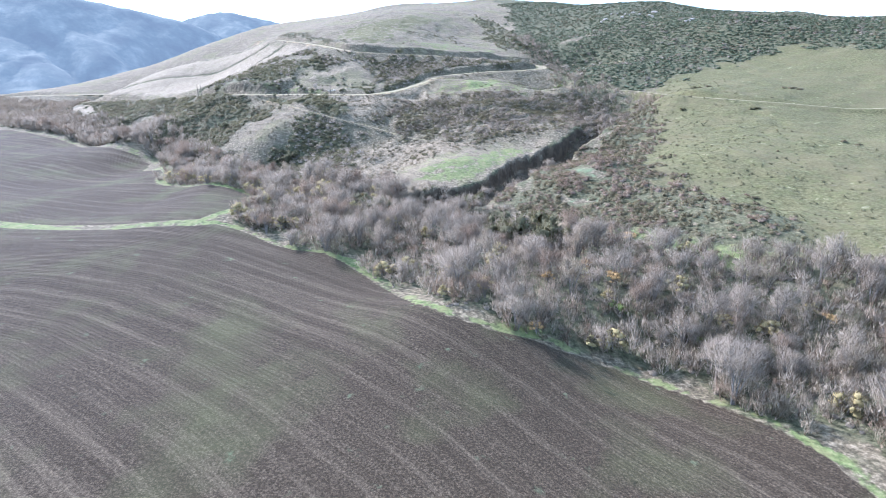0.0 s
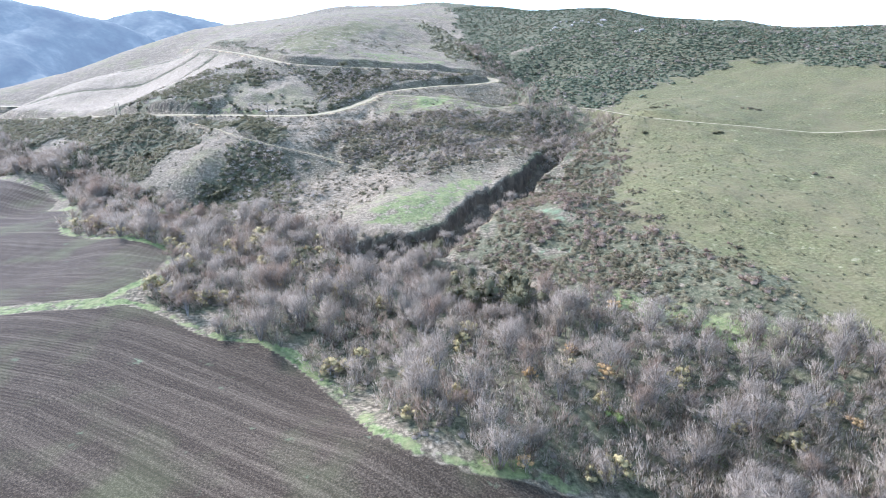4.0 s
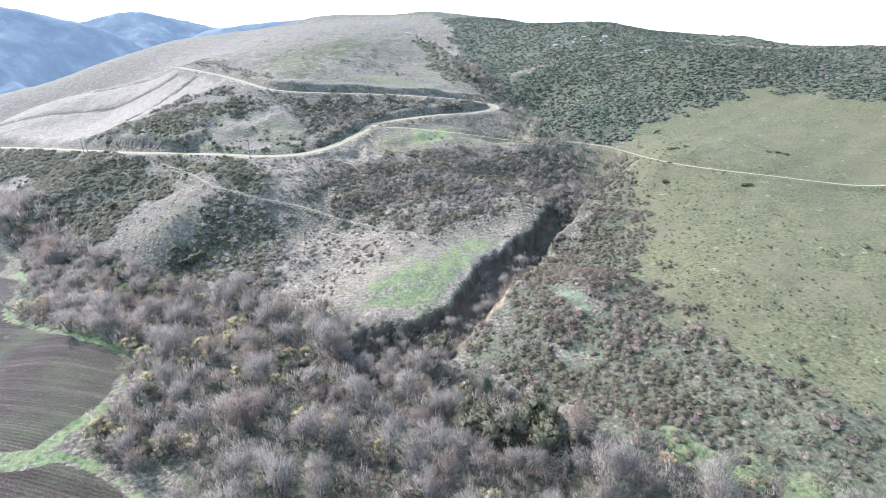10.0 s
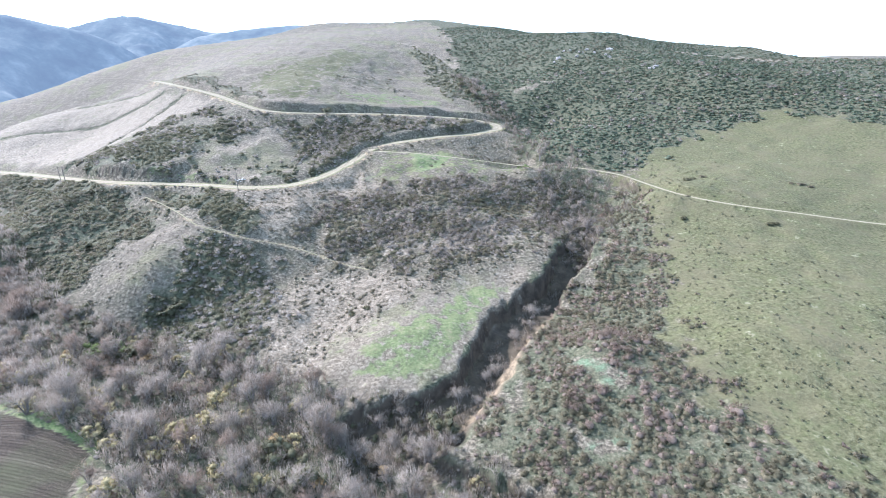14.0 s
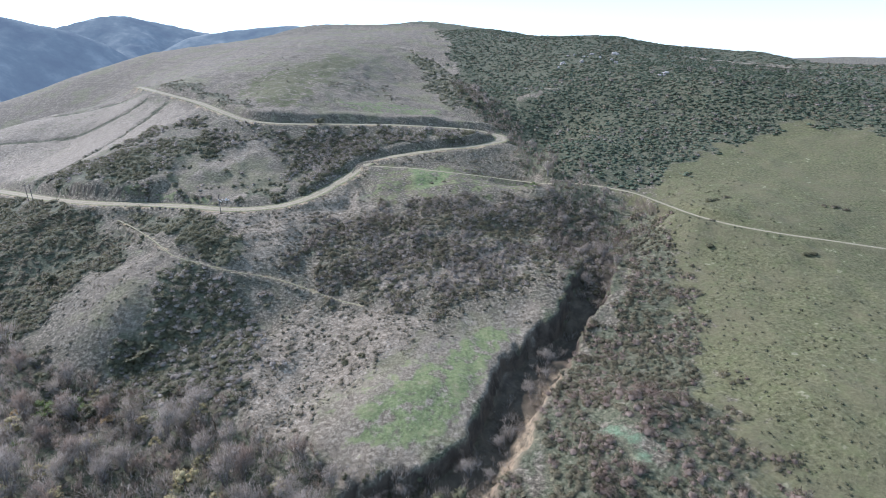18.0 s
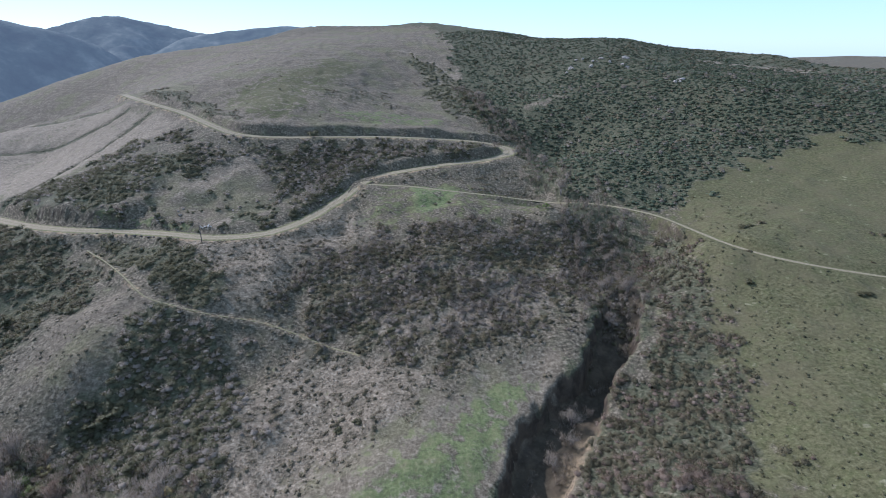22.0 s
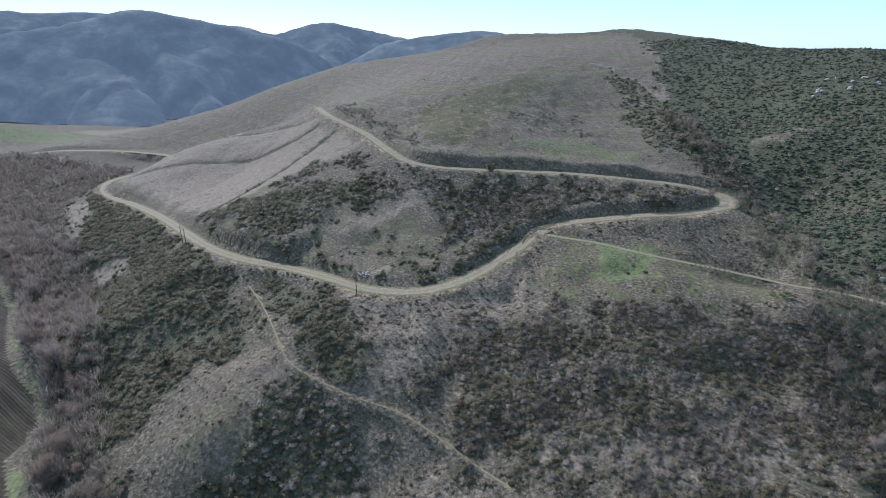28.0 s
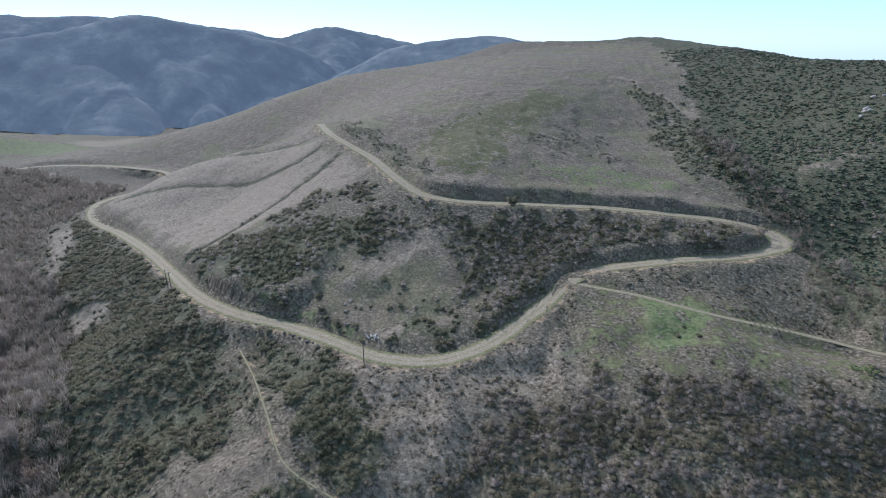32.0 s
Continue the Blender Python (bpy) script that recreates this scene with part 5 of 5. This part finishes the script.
# ---- trees and single bushes ----
def limb(p0, p1, r0, r1, sides=5):
    p0, p1 = np.array(p0, float), np.array(p1, float)
    d = (p1 - p0) / (np.linalg.norm(p1 - p0) + 1e-9)
    a = np.cross(d, (0.3, 0.9, 0.1))
    a /= np.linalg.norm(a)
    b = np.cross(d, a)
    ring = [math.cos(t) * a + math.sin(t) * b for t in np.arange(sides) * 2 * math.pi / sides]
    v = np.array([p0 + r0 * q for q in ring] + [p1 + r1 * q for q in ring])
    f = []
    for i in range(sides):
        j = (i + 1) % sides
        f += [(i, j, sides + j), (i, sides + j, sides + i)]
    return v, np.array(f)


def join(pieces):
    vs, fs, ns, n = [], [], [], 0
    for piece in pieces:
        vs.append(piece[0])
        fs.append(np.asarray(piece[1]) + n)
        ns += list(piece[2:])
        n += len(piece[0])
    return (np.vstack(vs), np.vstack(fs), np.vstack(ns)) if ns else (np.vstack(vs), np.vstack(fs))


def part(name, vf, mat, parent, label=""):
    ob = new(name, mesh_of(name, vf[0], vf[1], mat, *vf[2:]))
    ob.parent = parent
    return tagged(ob, label)


def bare_tree(name, label, mat, seed, high, wide, stems, twigs, width=0.05):
    """A leafless tree: several leaning stems that fork, and a crown of fine twigs."""
    g = np.random.default_rng(seed)
    root = tagged(new(name), label, "tree", "trees along the creek")
    wood, crown = [], []
    tips = []
    for k in range(stems):
        a = 2 * math.pi * (k + g.uniform(-0.3, 0.3)) / stems
        lean = g.uniform(0.25, 0.6) * wide
        p = np.array([0.15 * math.cos(a), 0.15 * math.sin(a), -0.3])
        m = np.array([math.cos(a) * lean * 0.5, math.sin(a) * lean * 0.5, high * g.uniform(0.35, 0.5)])
        q = np.array([math.cos(a) * lean, math.sin(a) * lean, high * g.uniform(0.62, 0.85)])
        r = 0.026 * high * g.uniform(0.5, 0.8)
        wood += [limb(p, m, r, r * 0.65, 4), limb(m, q, r * 0.65, r * 0.25, 4)]
        for base in (m, (m + q) / 2, q):
            for _ in range(3):
                e = base + np.array([*g.normal(size=2) * wide * 0.32, high * g.uniform(0.08, 0.28)])
                wood.append(limb(base, e, r * 0.3, r * 0.08, 3))
                tips.append((base, e))
    heads = [q for _, q in tips[::3]] + [np.array([*g.normal(size=2) * wide * 0.3, high * g.uniform(0.55, 0.75)]) for _ in range(4)]
    for k in range(twigs):
        if k % 6 == 0:
            base, e = tips[k % len(tips)]
            s = base + (e - base) * g.uniform(0.25, 1.0)
        else:
            u = g.normal(size=3)
            s = heads[k % len(heads)] + u / np.linalg.norm(u) * g.uniform(0.25, 1.0) * np.array([0.34 * wide, 0.34 * wide, 0.2 * high])
        d = np.array([s[0] / wide * 0.7, s[1] / wide * 0.7, 0.8]) + g.normal(size=3) * 0.36
        d = d / np.linalg.norm(d) * high * g.uniform(0.07, 0.2)
        w = np.cross(d, g.normal(size=3))
        w = w / np.linalg.norm(w) * width * g.uniform(0.5, 1.3)
        crown.append((np.array([s - w, s + w, s + d]), [(0, 1, 2)]))
    part("trunk", join(wood), bark.m, root)
    part("crown", soft_normals(*join(crown), np.array([0, 0, 0.3 * high]), g), mat, root, "fine bare twigs")
    return root


def leaf_tree(name, label, mat, seed, high, wide, clumps_n, leaves, size, group="trees along the creek", category="tree"):
    """A leafy tree or tall bush: stem, limbs, and a broken crown of leaf clumps."""
    g = np.random.default_rng(seed)
    root = tagged(new(name), label, category, group)
    wood, crown = [limb((0, 0, -0.3), (0.1, 0.05, high * 0.4), 0.04 * high, 0.025 * high, 6)], []
    for k in range(clumps_n):
        a, r = g.uniform(0, 2 * math.pi), wide * math.sqrt(g.uniform(0.02, 0.8))
        c = np.array([math.cos(a) * r, math.sin(a) * r, high * g.uniform(0.38, 0.82) * (1 - 0.28 * (r / wide) ** 2)])
        wood.append(limb((0.1, 0.05, high * 0.25), c, 0.018 * high, 0.006 * high, 3))
        s = wide * g.uniform(0.3, 0.48)
        v, f, nn = leafy(g, leaves, size, 0.66, 0.85)
        crown.append((v * s + c - (0, 0, 0.4 * s), f, nn))
    part("trunk", join(wood), bark.m, root)
    part("crown", join(crown), mat, root)
    return root


def bush(name, label, mat, seed, radius, tall, twig=False, group="bushes on the grassy slope"):
    g = np.random.default_rng(seed)
    root = tagged(new(name), label, "bush", group)
    stems, crown = [], []
    for k in range(7):
        a, r = g.uniform(0, 2 * math.pi), radius * g.uniform(0.2, 0.7)
        c = np.array([math.cos(a) * r, math.sin(a) * r, tall * g.uniform(0.25, 0.6)])
        stems.append(limb((0, 0, -0.2), c, 0.05, 0.02, 3))
        v, f, nn = twiggy(g, 40, 0.035) if twig else leafy(g, 42, 0.3)
        s = radius * g.uniform(0.45, 0.62)
        crown.append((v * (s, s, s * tall / radius) + (c[0], c[1], 0), f, nn))
    part("stem", join(stems), bark.m, root)
    part("foliage", join(crown), mat, root)
    return root


def stand(proto, x, y, rng, lo=0.8, hi=1.25, sink=0.15):
    s = rng.uniform(lo, hi)
    z = float(height([x], [y])[0])
    ob = copy_thing(proto, pose(x, y, z - sink, rng.uniform(-4, 4), rng.uniform(-4, 4), rng.uniform(0, 360)))
    ob.scale = (s, s, s * rng.uniform(0.85, 1.15))
    return ob


def drop(proto):
    for o in (*proto.children_recursive, proto):
        bpy.data.objects.remove(o)


WILLOWS = [bare_tree("willow_tree", "leafless grey willow tree with many leaning stems by the creek", BARE, 201, 7.0, 3.4, 6, 1200, 0.034),
           bare_tree("willow_tree", "tall bare grey willow tree in the creek thicket", BARE, 202, 8.5, 3.6, 5, 1200, 0.034),
           bare_tree("willow_tree", "broad leafless grey willow tree in the creek thicket", BARE, 203, 6.0, 4.0, 7, 1200, 0.034),
           bare_tree("willow_tree", "brownish leafless willow tree in the creek thicket", RUSSET, 204, 7.0, 3.4, 6, 1200, 0.034),
           bare_tree("willow_tree", "russet leafless willow tree in the creek thicket", RUSSET, 205, 6.0, 3.2, 6, 1150, 0.034),
           bare_tree("willow_tree", "pale straw-coloured bare willow tree in the creek thicket", STRAW, 206, 6.0, 3.0, 6, 1100, 0.032)]
LEAFED = [leaf_tree("olive_willow", "yellowish willow tree with old leaves by the creek", OLIVE, 211, 5.5, 2.8, 13, 34, 0.3),
          leaf_tree("golden_willow", "golden-brown willow tree with dry leaves by the creek", GOLD, 212, 6.0, 2.6, 12, 34, 0.3)]
OAK = leaf_tree("live_oak", "dark green live oak with a rounded broken crown", OAKISH, 221, 6.5, 4.2, 22, 46, 0.26, "evergreen trees")
LAUREL = leaf_tree("green_bush", "tall fresh green bush among bare willows", GREEN, 222, 4.0, 2.6, 14, 40, 0.28, "evergreen trees", "bush")
DEAD = bare_tree("dead_tree", "bleached dead tree with bare silvery branches", STRAW, 223, 6.5, 3.6, 7, 240, 0.04)

tree_rng = np.random.default_rng(31)
creek_places = sow(CREEK, 8.2, 301, None, 0.0, 1.5)
for x, y, _ in creek_places:
    k = tree_rng.uniform()
    if k < 0.16:
        stand(LEAFED[0], x, y, tree_rng, 0.6, 1.1)
    elif k < 0.19:
        stand(LEAFED[1], x, y, tree_rng, 0.6, 1.0)
    else:
        stand(WILLOWS[int(tree_rng.choice(6, p=(0.25, 0.2, 0.2, 0.16, 0.1, 0.09)))], x, y, tree_rng, 0.7, 1.4)
for x, y, _ in np.vstack([sow(UPPER_GULLY, 16, 302), sow(LOW_RAVINE, 12.0, 303, None, 0.0, 0.5), sow(RAVINE_MOUTH, 9.0, 304, None, 0.0, 0.5)]):
    stand(WILLOWS[int(tree_rng.integers(0, 3))], x, y, tree_rng, 0.55, 1.0)
for x, y in [(-134, 254), (-128, 257), (-119, 252), (-82, 220), (-76, 216), (-65, 216), (-61, 222), (-57, 217), (-72, 224), (-52, 243), (-54, 235), (-70, 178), (-64, 175), (-60, 173)]:
    stand(LEAFED[0], x, y, tree_rng, 0.75, 1.15)
edge_line = smooth_line([(-148, 292, 0), (-176, 324, 0), (-213, 346, 0), (-258, 382, 0), (-312, 418, 0), (-372, 454, 0)], 8.5)
for x, y, _ in edge_line:
    stand(WILLOWS[int(tree_rng.integers(0, 5))], x + tree_rng.uniform(2, 8), y + tree_rng.uniform(1, 7), tree_rng, 0.9, 1.4)
for x, y, s in ((27, 181, 1.6), (21, 184, 1.2), (34, 177, 1.7), (39, 173, 1.2), (14, 222, 1.15), (-32, 211, 1.05), (-24, 202, 1.0), (-139, 338, 0.75), (-113, 284, 0.85), (-103, 278, 0.95), (-92, 273, 0.8), (-120, 292, 0.8), (-94, 268, 0.8), (-85, 296, 0.7), (-89, 294, 0.7),
                (-71, 275, 0.65), (-64, 268, 0.6), (-140, 301, 0.8), (78, 560, 1.0), (74, 575, 0.7), (70, 598, 0.7), (72, 612, 0.6), (-41, 491, 0.85), (116, 60, 0.9), (112, 118, 0.9), (124, 110, 1.0)):
    stand(OAK, x, y, tree_rng, s, s * 1.05)
for x, y, s in ((-105, 268, 1.2), (-101, 275, 1.1), (-108, 271, 1.2), (-96, 272, 0.9), (-104, 252, 0.8), (-117, 262, 0.9), (83, 404, 0.8), (80, 407, 0.5), (45, 118, 0.9), (62, 108, 0.8)):
    stand(LAUREL, x, y, tree_rng, s, s * 1.05)
for x, y, s in ((34, 163, 1.0), (38, 166, 0.8), (122, 364, 0.8), (12, 168, 0.7)):
    stand(DEAD, x, y, tree_rng, s, s * 1.05)
for proto in (*WILLOWS, *LEAFED, OAK, LAUREL, DEAD):
    drop(proto)

SAGE_BUSH = bush("sage_bush", "rounded grey-green bush alone on the grassy slope", SAGE, 231, 1.6, 1.5)
DARK_BUSH = bush("dark_bush", "dark green bush alone on the grassy slope", OAKISH, 232, 1.6, 1.5)
RUSSET_BUSH = bush("russet_bush", "reddish-brown leafless bush on the grassy slope", RUSSET, 233, 1.7, 1.6, True)
for proto, spots in ((DARK_BUSH, [(140, 324, 1.3), (171, 306, 1.2), (173.5, 305, 1.0), (133, 359, 1.3), (130, 343, 1.2), (161, 360, 1.5), (165, 361, 1.1), (-10, 280, 1.1), (-15, 279, 1.0),
                                  (27, 415, 0.7), (34, 416, 0.8), (30, 420, 0.6), (43, 388, 0.6), (-22, 314, 1.0)]),
                     (SAGE_BUSH, [(212, 341, 1.4), (215, 338, 1.2), (208, 343, 1.0), (113, 187, 1.1), (110, 181, 1.0), (178, 240, 1.0), (182, 236, 0.9), (171, 362, 1.2), (116, 266, 0.7),
                                  (128, 315, 0.8), (101, 176, 1.1), (150, 340, 0.9), (190, 322, 0.6), (152, 280, 0.5), (168, 262, 0.5), (145, 232, 0.6)]),
                     (RUSSET_BUSH, [(87, 201.5, 1.2), (83.5, 203, 1.1), (99, 181, 1.3), (100.8, 184, 1.2), (99, 162, 1.5), (102, 161, 1.1), (112, 190, 0.9), (91, 210, 0.9), (78, 222, 1.0),
                                    (72, 236, 1.0), (66, 215, 1.0)])):
    for x, y, s in spots:
        stand(proto, x, y, tree_rng, s, s * 1.08)
    drop(proto)


# ---- utility poles ----
wood_pole = Mat("weathered_pole_wood", 0.9, 0.1)
wood_pole.color(wood_pole.ramp(wood_pole.noise(4, 4), [(0.3, (0.07, 0.055, 0.045)), (0.7, (0.17, 0.145, 0.12))]))
ceramic = Mat("brown_ceramic", 0.35, 0.5)
ceramic.color((0.12, 0.07, 0.05))


def utility_pole(x, y, high):
    root = tagged(new("utility_pole"), "weathered wooden utility pole beside the dirt road", "pole", "utility poles")
    part("pole", limb((0, 0, -0.6), (0, 0, high), 0.19, 0.12, 10), wood_pole.m, root)
    part("crossarm", limb((-0.9, 0, high - 0.5), (0.9, 0, high - 0.5), 0.08, 0.08, 4), wood_pole.m, root)
    for dx in (-0.8, 0.0, 0.8):
        part("insulator", limb((dx, 0, high - 0.44 + (0.42 if dx == 0 else 0)), (dx, 0, high - 0.2 + (0.42 if dx == 0 else 0)), 0.07, 0.05, 6), ceramic.m, root)
    root.matrix_world = pose(x, y, float(height([x], [y])[0]), 0, 0, 70)
    return root


utility_pole(-78.4, 377.5, 8.8)
utility_pole(-190, 421.5, 8.8)
utility_pole(-186.5, 419.5, 8.6)

# ---- rocks ----
stone = Mat("pale_rock", 0.9, 0.15)
stone.color(stone.ramp(stone.noise(1.2, 5), [(0.3, (0.2, 0.165, 0.13)), (0.6, (0.38, 0.33, 0.27)), (0.85, (0.52, 0.47, 0.4))]))
stone.bump(stone.noise(2.0, 5), 0.8, 0.2)
dark_stone = Mat("dark_rock", 0.9, 0.15)
dark_stone.color(dark_stone.ramp(dark_stone.noise(2, 4), [(0.3, (0.06, 0.05, 0.04)), (0.7, (0.17, 0.14, 0.11))]))


def boulder(x, y, size, mat, label, group, seed):
    g = np.random.default_rng(seed)
    bm = bmesh.new()
    bmesh.ops.create_icosphere(bm, subdivisions=2, radius=1)
    s = np.array([1, g.uniform(0.65, 0.95), g.uniform(0.5, 0.75)]) * size
    for v in bm.verts:
        n = noise.noise(v.co * 1.3 + Vector((seed, 0, 0))) * 0.45 + noise.noise(v.co * 3.1 + Vector((0, seed, 0))) * 0.2
        v.co = Vector((v.co.x * s[0], v.co.y * s[1], v.co.z * s[2])) * (1 + n)
    me = bpy.data.meshes.new("boulder")
    bm.to_mesh(me)
    bm.free()
    me.materials.append(mat)
    ob = tagged(new("boulder", me), label, "rock", group)
    ob.matrix_world = pose(x, y, float(height([x], [y])[0]) + size * 0.12, 0, 0, g.uniform(0, 360))


for i, (x, y, s) in enumerate(((-115.5, 391.5, 0.55), (-111, 390, 0.7), (-108, 389, 0.5), (-104, 387, 0.75), (-101.5, 386.5, 0.55), (-99, 385, 0.6), (-124, 393, 0.5), (-129, 394.5, 0.55))):
    boulder(x, y, s, dark_stone.m, "dark boulder lying along the edge of the dirt road", "boulders along the road", 40 + i)
chalk = Mat("white_rock", 0.9, 0.15)
chalk.color(chalk.ramp(chalk.noise(2.5, 4), [(0.3, (0.26, 0.235, 0.19)), (0.7, (0.46, 0.42, 0.35))]))
chalk.bump(chalk.noise(4.0, 4), 0.6, 0.1)
for i in range(16):
    boulder(-79.5 + R.normal() * 2.4, 391.6 + R.normal() * 0.9, R.uniform(0.25, 0.6), chalk.m, "white broken rock in a pile beside the dirt road", "white rock pile", 110 + i)
for i in range(26):
    cx, cy, spread = ((194, 652, 9), (181, 645, 6), (241, 672, 10), (218, 633, 6), (215, 660, 7), (239, 563, 4))[i % 6]
    x, y = cx + R.normal() * spread, cy + R.normal() * spread
    boulder(x, y, R.uniform(1.2, 2.6), stone.m, "pale rock outcrop boulder among the hillside brush", "hillside outcrop rocks", 70 + i)
